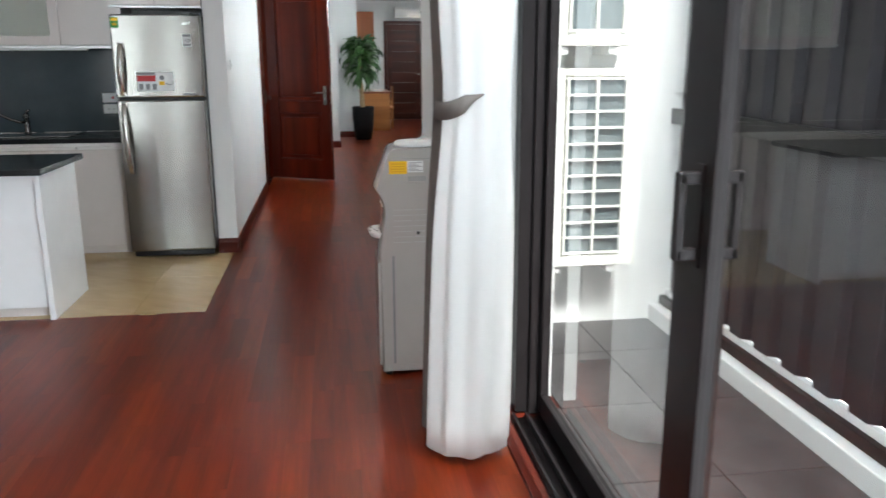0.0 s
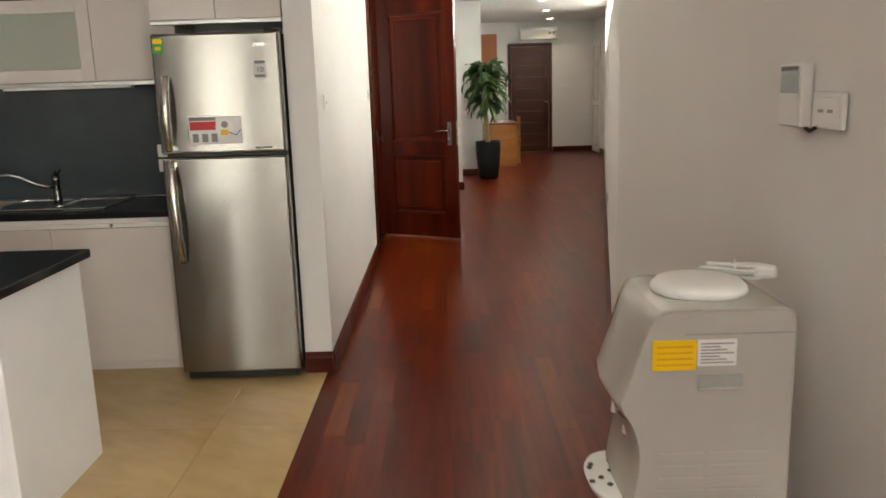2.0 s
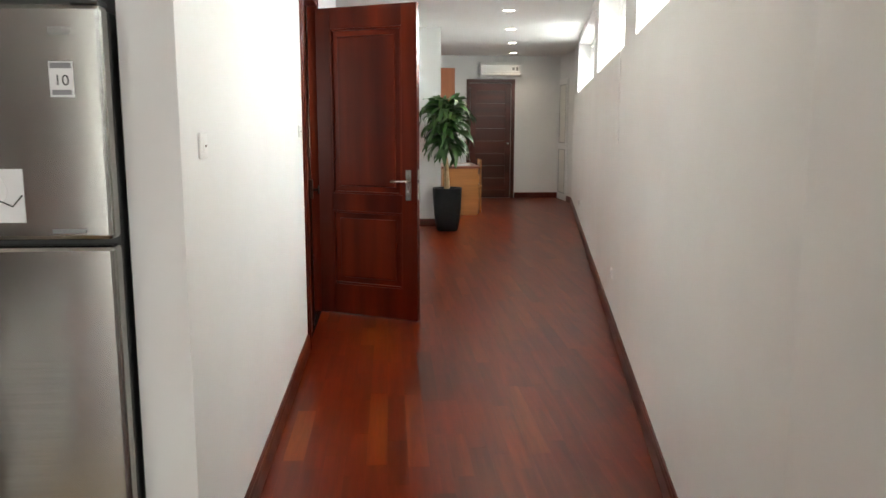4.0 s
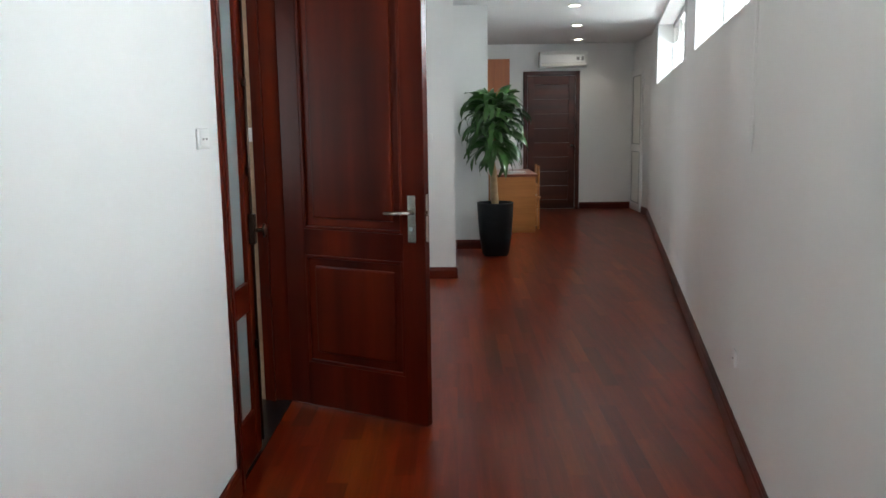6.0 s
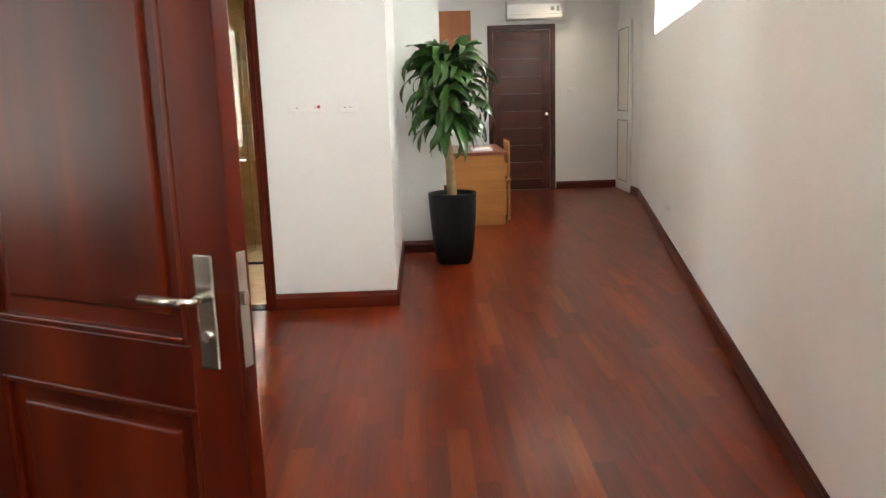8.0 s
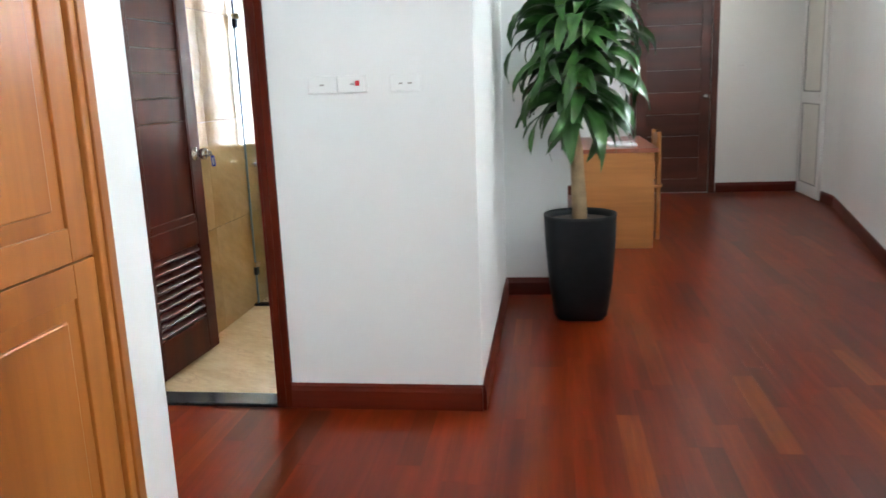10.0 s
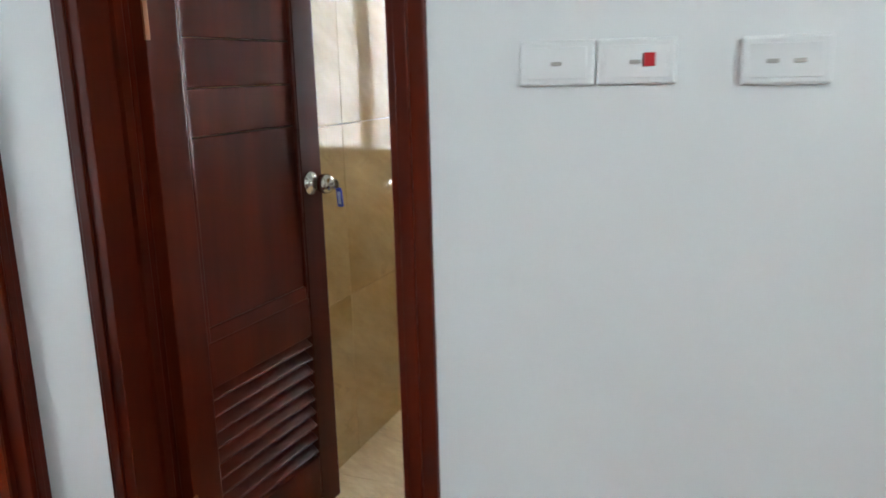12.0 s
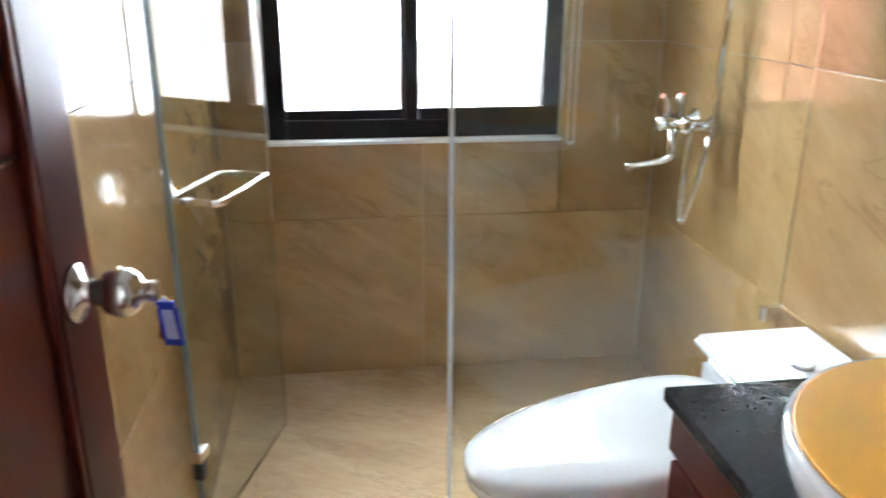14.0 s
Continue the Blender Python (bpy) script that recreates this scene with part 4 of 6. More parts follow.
for x in (-1.1, -1.72):
    lock = thing("cabinet_lock", "small round chrome lock on the cabinet rail", "lock", pose(x, 0.083, 0.79))
    part("cylinder", tube([(0, 0, 0), (0, -0.006, 0)], 0.008, 14), M_CHROME, lock)
hood = thing("range_hood", "dark glass range hood beside the wall cabinets", "range hood", pose(-2.03, 0.3, 1.5))
part("panel", box((-0.72, 0, 0), (-0.003, 0.02, 0.52), 0.004), M_TOP, hood)
part("box", box((-0.72, 0.021, 0.02), (-0.003, 0.385, 0.5), 0.004), M_BLACK, hood)
wt = thing("worktop", "polished black granite kitchen worktop", "worktop", pose(-3.3, 0.065, 0.826))
part("slab", box((0, 0, 0), (2.525, 0.63, 0.034), 0.004), M_TOP, wt)
sp = thing("backsplash", "dark slate-blue glass backsplash", "backsplash", pose(-3.3, 0.692, 0.862))
part("panel", box((0, 0, 0), (2.54, 0.008, 0.65)), M_SPLASH, sp)
side = thing("side_panel", "tall white panel between worktop and refrigerator", "panel", pose(-0.772, 0.1, 0.0))
part("board", box((0, 0, 0.0), (0.008, 0.59, 0.825)), M_CAB, side)

sink = thing("kitchen_sink", "stainless steel double sink with drainer set in the worktop", "sink", pose(-2.0, 0.2, 0.861))
bm = bmesh.new()
for lo, hi in (((0, 0, 0), (0.82, 0.025, 0.006)), ((0, 0.405, 0), (0.82, 0.45, 0.006)), ((0, 0.025, 0), (0.2, 0.405, 0.006)), ((0.49, 0.025, 0), (0.53, 0.405, 0.006)), ((0.795, 0.025, 0), (0.82, 0.405, 0.006))):
    add_box(bm, lo, hi, None, 0.002)
part("rim", bm, M_CHROME, sink)
for a, b in ((0.2, 0.49), (0.53, 0.795)):
    part("bowl", box((a, 0.025, 0.0005), (b, 0.405, 0.002)), M_STEEL, sink)
bm = bmesh.new()
for i in range(7):
    add_box(bm, (0.03, 0.06 + 0.05 * i, 0.006), (0.17, 0.075 + 0.05 * i, 0.009))
part("drainer_rib", bm, M_NICKEL, sink)
tap = thing("kitchen_tap", "chrome single-lever kitchen mixer tap with swan spout", "tap", pose(-1.56, 0.5, 0.867))
part("base", lathe([(0.026, 0), (0.026, 0.012), (0.02, 0.03), (0.019, 0.11), (0.023, 0.12), (0.02, 0.145), (0.008, 0.15)], 20), M_DCHROME, tap)
part("spout", tube([(0, 0, 0.085), (-0.05, -0.025, 0.088), (-0.1, -0.05, 0.11), (-0.16, -0.08, 0.15), (-0.2, -0.1, 0.165), (-0.235, -0.118, 0.165), (-0.25, -0.125, 0.15)], 0.01), M_DCHROME, tap)
part("lever", tube([(0, 0, 0.14), (0.012, -0.005, 0.165), (0.03, -0.012, 0.175)], [0.012, 0.011, 0.008]), M_DCHROME, tap)
switch_plate(pose(-0.985, 0.691, 1.12), 0.12, 0.072, "white socket plate with a red switch on the backsplash", 1, True, "backsplash plates")
switch_plate(pose(-0.985, 0.691, 1.035), 0.12, 0.072, "white double socket plate on the backsplash", 2, False, "backsplash plates")

isl = thing("kitchen_island", "white kitchen island with overhanging black granite top", "kitchen island", pose(-0.83, -1.475, 0))
part("end_panel", box((-0.03, 0, 0.0), (0, 0.6, 0.826), 0.002), M_ISL, isl)
part("front_panel", box((-2.2, 0.05, 0.06), (-0.031, 0.07, 0.826)), M_ISL, isl)
part("back_panel", box((-2.2, 0.57, 0.0), (-0.031, 0.59, 0.826)), M_ISL, isl)
part("plinth", box((-2.2, 0.09, 0.0), (-0.031, 0.11, 0.062)), M_CAB, isl, "cream plinth strip")
part("far_end_panel", box((-2.23, 0, 0.0), (-2.201, 0.6, 0.826), 0.002), M_ISL, isl)
part("trim", box((-2.2, -0.004, 0.81), (-0.0, 0.05, 0.826)), M_ISL, isl)
part("top", box((-2.26, -0.165, 0.827), (0.065, 0.57, 0.86), 0.004), M_TOP, isl, "black granite top")

# ---- doors ----


def panelled_leaf(door, w, h, t, panels, mat_, z0=0.008, stile=0.1):
    """Stiles, rails and raised panels of a door leaf; local x from the hinge, front -y. panels: (z0, z1)."""
    for a, b in ((0, stile), (w - stile, w)):
        part("stile", box((a, -t / 2, z0), (b, t / 2, h), 0.003), mat_, door)
    edges = [z0, *[z for p in panels for z in p], h]
    for a, b in zip(edges[::2], edges[1::2]):
        part("rail", box((stile, -t / 2 + 0.001, a), (w - stile, t / 2 - 0.001, b), 0.002), mat_, door)
    for a, b in panels:
        bm = box((stile, -t * 0.16, a), (w - stile, t * 0.16, b))
        add_box(bm, (stile + 0.055, -t * 0.36, a + 0.055), (w - stile - 0.055, t * 0.36, b - 0.055), None, 0.008)
        pn = part("panel", bm, mat_, door)
        bm = bmesh.new()
        for lo, hi in (((stile, -t * 0.5, a), (stile + 0.016, t * 0.5, b)), ((w - stile - 0.016, -t * 0.5, a), (w - stile, t * 0.5, b)),
                       ((stile + 0.016, -t * 0.5, a), (w - stile - 0.016, t * 0.5, a + 0.016)), ((stile + 0.016, -t * 0.5, b - 0.016), (w - stile - 0.016, t * 0.5, b))):
            add_box(bm, lo, hi, None, 0.004)
        part("moulding", bm, mat_, pn)


def lever_set(door, x, z, t, way):
    """A lever handle on a long back plate, on both faces."""
    hd = part("handle_plate", box((x - 0.022, -t / 2 - 0.008, z - 0.11), (x + 0.022, -t / 2, z + 0.11), 0.003), M_NICKEL, door, "satin steel back plate")
    bm = tube([(x, -t / 2 - 0.006, z + 0.03), (x, -t / 2 - 0.05, z + 0.03), (x + way * 0.02, -t / 2 - 0.056, z + 0.03), (x + way * 0.12, -t / 2 - 0.05, z + 0.026)], 0.0095)
    part("lever", bm, M_NICKEL, hd)
    part("key_cylinder", tube([(x, -t / 2 - 0.004, z - 0.045), (x, -t / 2 - 0.014, z - 0.045)], 0.011), M_CHROME, hd)
    bm = box((x - 0.022, t / 2, z - 0.11), (x + 0.022, t / 2 + 0.008, z + 0.11), 0.003)
    add_tube(bm, [(x, t / 2, z + 0.03), (x, t / 2 + 0.05, z + 0.03), (x + way * 0.12, t / 2 + 0.05, z + 0.026)], 0.0095)
    part("handle_rear", bm, M_NICKEL, door)


def door_frame(name, label, m, w, h, depth, mat_, left=0.07, right=0.07, lip=0.012):
    """Jambs, head and stepped casings of a doorway; local x across from 0 to w (clear), front -y at 0."""
    fr_ = thing(name, label, "door frame", m, kind="structure")
    for a, b in ((-left, 0), (w, w + right)):
        bm = box((a, -lip, 0), (b, depth, h + 0.07), 0.003)
        mid = (a + b) / 2
        add_box(bm, (mid - abs(b - a) * 0.28, -lip - 0.008, 0), (mid + abs(b - a) * 0.1, -lip, h + 0.05), None, 0.003)
        part("jamb", bm, mat_, fr_)
    part("head", box((0, -lip, h), (w, depth, h + 0.07), 0.003), mat_, fr_)
    bm = box((0, depth * 0.62, 0), (0.014, depth * 0.78, h))
    add_box(bm, (w - 0.014, depth * 0.62, 0), (w, depth * 0.78, h))
    part("stop", bm, mat_, fr_)
    return fr_


# entrance: frame in the corridor's left wall, narrow glazed leaf shut, wide leaf swung into the corridor
door_frame("door_frame", "deep red lacquered wooden frame of the entrance doorway", pose(0, 2.925, 0, 0, 0, 90), 1.01, 2.29, 0.15, M_DOOR)
main = thing("door_1", "dark red panelled wooden entrance door, wide open", "door", pose(0.01, 3.925, 0, 0, 0, -27.5), kind="structure")
panelled_leaf(main, 0.82, 2.27, 0.045, ((0.24, 0.80), (0.93, 2.12)), M_DOOR, stile=0.12)
lever_set(main, 0.755, 1.005, 0.045, -1)
part("lock_plate", box((0.82, -0.012, 0.9), (0.822, 0.012, 1.12)), M_NICKEL, main, "steel lock face plate")
part("latch", box((0.82, -0.006, 1.02), (0.83, 0.006, 1.045), 0.002), M_NICKEL, main)
part("floor_seal", box((0.02, -0.024, 0.006), (0.8, -0.0225, 0.014)), M_NICKEL, main)

side_leaf = thing("door_2", "narrow red wooden door leaf with frosted glass, shut", "door", pose(-0.035, 2.93, 0, 0, 0, 90), kind="structure")
SW = 0.37
for a, b in ((0, 0.085), (SW - 0.085, SW)):
    part("stile", box((a, -0.022, 0.01), (b, 0.022, 2.27), 0.004), M_DOOR, side_leaf)
for a, b in ((0.01, 0.22), (0.66, 0.785), (2.15, 2.27)):
    part("rail", box((0.085, -0.021, a), (SW - 0.085, 0.021, b), 0.004), M_DOOR, side_leaf)
for a, b in ((0.22, 0.66), (0.785, 2.15)):
    part("pane", box((0.08, -0.004, a - 0.005), (SW - 0.08, 0.004, b + 0.005)), M_FROST, side_leaf, "frosted glass")
for z in (0.3, 1.72):
    part("hinge", tube([(0.004, -0.026, z), (0.004, -0.026, z + 0.1)], 0.007), M_NICKEL, side_leaf)
bm = tube([(SW - 0.03, -0.034, 0.06), (SW - 0.03, -0.034, 2.2)], 0.006)
for z in (0.5, 0.98, 1.25, 1.62):
    add_box(bm, (SW - 0.043, -0.04, z - 0.02), (SW - 0.017, -0.022, z + 0.02), None, 0.004)
bolt = part("cremone_bolt", bm, M_BRONZE, side_leaf, "dark bronze bolt rod")
part("bolt_box", box((SW - 0.05, -0.05, 0.94), (SW - 0.012, -0.022, 1.07), 0.005), M_BRONZE, bolt)
bm = tube([(SW - 0.03, -0.045, 1.0), (SW - 0.03, -0.085, 1.0)], 0.008)
add_tube(bm, [(SW - 0.03, -0.085, 1.0), (SW - 0.03, -0.092, 1.0)], [0.03, 0.026], 16)
part("knob", bm, M_BRONZE, bolt)
part("kick_bolt", tube([(0.02, -0.028, 0.02), (0.02, -0.028, 0.16)], 0.008), M_CHROME, side_leaf)

# lobby
setting("lobby_floor", box((-2.0, 2.75, -0.012), (-0.005, 3.95, 0.003)), M_GRAN, "polished dark granite lobby floor", "floor")
lob = thing("lobby_marble_wall", "beige marble-clad lobby wall", "wall", pose(-0.14, 3.95, 0), kind="structure")
part("backing", box((-1.9, 0.02, 0), (0.0, 0.05, H)), M_GROUT, lob)
MARB = marble("lobby_marble", (0.4, 0.29, 0.19), (0.5, 0.37, 0.25), (0.58, 0.45, 0.32), (0.33, 0.22, 0.13), 0.2, 2.0)
for i in range(5):
    for j in range(2):
        part("slab", box((-0.95 * (j + 1) + 0.001, 0.0, 0.56 * i + 0.001), (-0.95 * j - 0.001, 0.0195, min(H, 0.56 * (i + 1)) - 0.001), 0.001), MARB, lob)
switch_plate(pose(-0.2, 3.948, 1.398), 0.11, 0.07, "white switch plate on the marble lobby wall", 1)

# ---- corridor things ----
switch_plate(pose(0.001, 2.66, 1.395, 0, 0, 90), 0.118, 0.072, "white double rocker switch beside the entrance door", 2)
switch_plate(pose(0.001, 0.22, 1.372, 0, 0, 90), 0.075, 0.075, "white switch plate near the kitchen corner", 1)
switch_plate(WM @ pose(4.08, 0.001, 0.375, 0, 0, 180), 0.075, 0.075, "white socket low on the skewed wall", 1)
switch_plate(WM @ pose(9.6, 0.001, 0.36, 0, 0, 180), 0.07, 0.07, "white socket low on the skewed wall", 1)
switch_plate(pose(0.285, 7.269, 1.337), 0.118, 0.068, "white single switch beside the bathroom door", 1, False, "bathroom switches")
switch_plate(pose(0.405, 7.269, 1.337), 0.118, 0.068, "white switch with a red lamp beside the bathroom door", 1, True, "bathroom switches")
switch_plate(pose(0.612, 7.269, 1.333), 0.118, 0.068, "white double socket beside the bathroom door", 2, False, "bathroom switches")
switch_plate(pose(3.24, 13.418, 1.4), 0.12, 0.07, "white switch plate beside the far door", 2)



def spotlight(x, y, power, group):
    sp_ = thing("spotlight", "round recessed ceiling spotlight, lit", "ceiling light", pose(x, y, H), group)
    part("trim_ring", add_loft(bmesh.new(), [ring(0, 0, -0.001, 0.085, n=28), ring(0, 0, -0.008, 0.08, n=28), ring(0, 0, -0.006, 0.062, n=28), ring(0, 0, -0.0005, 0.06, n=28)], caps=(False, False)), M_WHITEP, sp_)
    part("diffuser", add_loft(bmesh.new(), [ring(0, 0, -0.004, 0.061, n=24), ring(0, 0, -0.001, 0.061, n=24)]), M_SPOT, sp_, "glowing lamp disc")
    lamp("spot_lamp", "SPOT", pose(x, y, H - 0.02), power, (1, 0.86, 0.7), spot=radians(140), radius=0.05)


for i in range(8):
    spotlight(0.733 + 0.305 * i, 0.2 + 1.8 * i, 6, "corridor spotlights")
for x, y in ((0.3, -1.5), (0.3, -3.3), (-1.9, -2.6), (-1.9, -4.6)):
    spotlight(x, y, 3.5, "living room spotlights")

# built-in cupboard of honey-coloured wood
cup = thing("built_in_cupboard", "honey-coloured wooden built-in cupboard with panelled doors", "cupboard", pose(0.0, 5.24, 0, 0, 0, 90))
CW = 0.9
for a, b in ((0.0, 0.075), (CW - 0.075, CW)):
    bm = box((a, -0.022, 0.0), (b, 0.3, 2.2), 0.004)
    add_box(bm, ((a + b) / 2 - 0.012, -0.03, 0.0), ((a + b) / 2 + 0.02, -0.02, 2.2), None, 0.003)
    part("casing", bm, M_OAK, cup)
part("casing_head", box((0.075, -0.022, 2.12), (CW - 0.075, 0.3, 2.2), 0.004), M_OAK, cup)
part("back", box((0.075, 0.28, 0.0), (CW - 0.075, 0.3, 2.12)), M_OAK, cup)


def cupboard_door(z0, z1):
    d = part("door", box((0.08, -0.008, z0), (0.17, 0.016, z1), 0.003), M_OAK, cup)
    part("stile", box((CW - 0.17, -0.008, z0), (CW - 0.08, 0.016, z1), 0.003), M_OAK, d)
    part("rail", box((0.17, -0.007, z0), (CW - 0.17, 0.015, z0 + 0.085), 0.002), M_OAK, d)
    part("rail", box((0.17, -0.007, z1 - 0.085), (CW - 0.17, 0.015, z1), 0.002), M_OAK, d)
    bm = box((0.168, 0.002, z0 + 0.08), (CW - 0.168, 0.012, z1 - 0.08))
    add_box(bm, (0.215, -0.006, z0 + 0.13), (CW - 0.215, 0.01, z1 - 0.13), None, 0.006)
    part("panel", bm, M_OAK, d)
    part("knob", tube([(0.125, -0.008, (z0 + z1) / 2), (0.125, -0.03, (z0 + z1) / 2)], [0.006, 0.012], 12), M_BRONZE, d)


cupboard_door(0.1, 0.93)
cupboard_door(0.934, 2.11)
part("plinth", box((0.075, 0.0, 0.0), (CW - 0.075, 0.016, 0.095), 0.002), M_OAK, cup)

# potted plant
plant = thing("potted_plant", "tall dracaena with drooping green leaves in a charcoal pot", "potted plant", pose(1.32, 8.634, 0))
rings = [ring(0, 0, z, r, n=32, power=p) for z, r, p in ((0.0, 0.132, 4), (0.018, 0.134, 4), (0.022, 0.148, 4), (0.2, 0.176, 3.4), (0.42, 0.194, 2.6), (0.57, 0.2, 2.2), (0.588, 0.203, 2.1), (0.59, 0.197, 2.1), (0.57, 0.186, 2.1), (0.545, 0.182, 2.1))]
part("pot", add_loft(bmesh.new(), rings, caps=(True, False)), M_POT, plant, "tapered charcoal planter, square at the foot")
part("soil", add_loft(bmesh.new(), [ring(0, 0, 0.53, 0.183, n=24), ring(0, 0, 0.552, 0.183, n=24), ring(0, 0, 0.56, 0.09, n=24)]), M_SOIL, plant)
part("trunk", tube([(0, 0, 0.52), (-0.008, 0.0, 0.7), (-0.02, 0.005, 0.95), (-0.018, 0.01, 1.2), (-0.01, 0.0, 1.5), (0.0, 0.0, 1.7)], [0.043, 0.04, 0.036, 0.032, 0.024, 0.012], 14), M_TRUNK, plant, "pale cane trunk")
rng = random.Random(5)


def leaf_mesh(length, width, lift, droop):
    """A strap leaf that rises, arches and hangs, folded along its midrib."""
    bm = bmesh.new()
    rows = []
    p, a, n = Vector((0, 0, 0)), lift, 11
    for i in range(n + 1):
        t = i / n
        wd = width * (math.sin(math.pi * min(1, 0.12 + 0.88 * t)) ** 0.7) * (1 - 0.25 * t) if i < n else 0.001
        nrm = Vector((-math.sin(a), 0, math.cos(a)))
        wave = 0.009 * math.sin(11 * t + length * 20)
        rows.append([p + Vector((0, -wd, 0)) + nrm * (wd * 0.2 + wave), p + Vector((0, -wd * 0.45, 0)) + nrm * wd * 0.12, p, p + Vector((0, wd * 0.45, 0)) + nrm * wd * 0.12, p + Vector((0, wd, 0)) + nrm * (wd * 0.2 - wave)])
        step = length / n
        p = p + Vector((math.cos(a), 0, math.sin(a))) * step
        a = lift - droop * (t + 0.5 / n) ** 1.2
    add_loft(bm, rows, closed=False)
    return mesh_of("leaf", bm, M_LEAF)


LEAVES = [leaf_mesh(rng.uniform(0.44, 0.58), rng.uniform(0.043, 0.06), lift, droop)
          for lift, droop in ((1.4, 1.7), (1.25, 2.9), (1.12, 3.1), (1.0, 3.2), (0.9, 3.0), (0.8, 2.9), (0.65, 2.7), (0.5, 2.5), (0.3, 2.2), (0.05, 1.8), (-0.3, 1.4))]
for i in range(165):
    t = (i + 0.5) / 165
    z = 1.16 + 0.45 * t ** 0.9
    k = min(len(LEAVES) - 1, max(0, int((1 - t) * len(LEAVES) + rng.uniform(-2.2, 2.2))))
    lf = new("leaf", LEAVES[k])
    lf.parent = plant
    s = rng.uniform(0.68, 1.05) * (0.75 if t > 0.93 else 1.0)
    lf.matrix_basis = pose(-0.012, 0.004, z, rng.uniform(-38, 38), rng.uniform(-14, 14), i * 137.5 + rng.uniform(-25, 25)) @ Matrix.Scale(s, 4)

# desk and chair at the far end
desk = thing("desk", "plain honey wood desk seen from its end panel", "desk", pose(1.38, 10.42, 0))
part("end_panel", box((0, 0, 0.0), (0.57, 0.03, 0.75), 0.002), M_DESK, desk)
part("end_panel", box((0, 1.25, 0.0), (0.57, 1.28, 0.75), 0.002), M_DESK, desk)
part("back_panel", box((0.02, 0.031, 0.2), (0.04, 1.249, 0.75)), M_DESK, desk)
part("tabletop", box((-0.02, -0.02, 0.751), (0.6, 1.3, 0.785), 0.004), wood("desk_top", (0.14, 0.035, 0.018), (0.2, 0.055, 0.028), (0.26, 0.08, 0.04), "y", 0.3, 0.2, 6), desk, "red-brown desk top")
chair = thing("chair", "pale wooden chair pushed up to the desk", "chair", pose(1.82, 10.95, 0))
part("seat", box((-0.16, -0.2, 0.43), (0.24, 0.2, 0.46), 0.012), M_DESK, chair)
part("backrest", box((0.2, -0.2, 0.62), (0.225, 0.2, 0.86), 0.01), M_DESK, chair)
for x, y, h in ((-0.14, -0.17, 0.43), (-0.14, 0.17, 0.43), (0.21, -0.17, 0.88), (0.21, 0.17, 0.88)):
    part("leg", box((x - 0.016, y - 0.016, 0), (x + 0.016, y + 0.016, h), 0.004), M_DESK, chair)
pap = thing("paper_stack", "white papers lying on the desk", "paper", pose(1.72, 10.75, 0.786))
part("sheet", box((-0.1, -0.15, 0), (0.12, 0.15, 0.02), 0.002), M_PAPER, pap)

board = thing("wall_panel", "orange-brown wooden panel fixed high on the end wall", "panel", pose(1.22, 13.39, 1.68))
part("board", box((0, 0, 0), (0.6, 0.03, 0.85), 0.003), M_PANELO, board)

ac = thing("air_conditioner", "white split air conditioner above the far door", "air conditioner", pose(2.31, 13.22, 2.375))
prof = [(0.0, 0.03), (0.02, 0.0), (0.2, 0.0), (0.2, 0.255), (0.03, 0.255), (0.0, 0.2)]
bm = add_loft(bmesh.new(), [[(x, y, z) for y, z in prof] for x in (0.0, 0.78)])
for f in bm.faces:
    f.smooth = False
part("casing", bm, M_WHITEP, ac)
part("louvre", box((0.03, -0.004, 0.015), (0.75, 0.012, 0.05), 0.003), M_ACW, ac)
part("front_seam", box((0.01, -0.003, 0.062), (0.77, 0.003, 0.066)), M_GREYP, ac)
part("warning_mark", box((0.6, -0.003, 0.11), (0.65, 0.001, 0.16)), M_GREYS, ac)
part("rating_label", box((0.68, -0.003, 0.1), (0.72, 0.001, 0.17)), M_GREYS, ac)

door_frame("door_frame", "dark brown wooden frame of the far door", pose(2.12, 13.405, 0), 0.81, 2.25, 0.1, M_DOORD)
far = thing("door_3", "dark brown closed door with horizontal board panel", "door", pose(2.125, 13.405, 0), kind="structure")
part("backing", box((0.11, 0.0305, 0.05), (0.69, 0.0335, 2.2)), M_DOORD, far)
for a, b in ((0.0, 0.11), (0.69, 0.80)):
    part("stile", box((a, 0.0, 0.01), (b, 0.035, 2.245), 0.003), M_DOORD, far)
for a, b in ((0.01, 0.16), (2.1, 2.245)):
    part("rail", box((0.11, 0.001, a), (0.69, 0.034, b), 0.003), M_DOORD, far)
for i in range(8):
    part("board", box((0.11, 0.01, 0.16 + 0.2425 * i + 0.001), (0.69, 0.03, 0.16 + 0.2425 * (i + 1) - 0.001), 0.0015), M_DOORD, far)
part("knob", tube([(0.74, 0.0, 1.08), (0.74, -0.03, 1.08), (0.74, -0.04, 1.08), (0.74, -0.06, 1.08), (0.74, -0.066, 1.08)], [0.026, 0.012, 0.024, 0.026, 0.012], 14), M_CHROME, far, "chrome door knob")

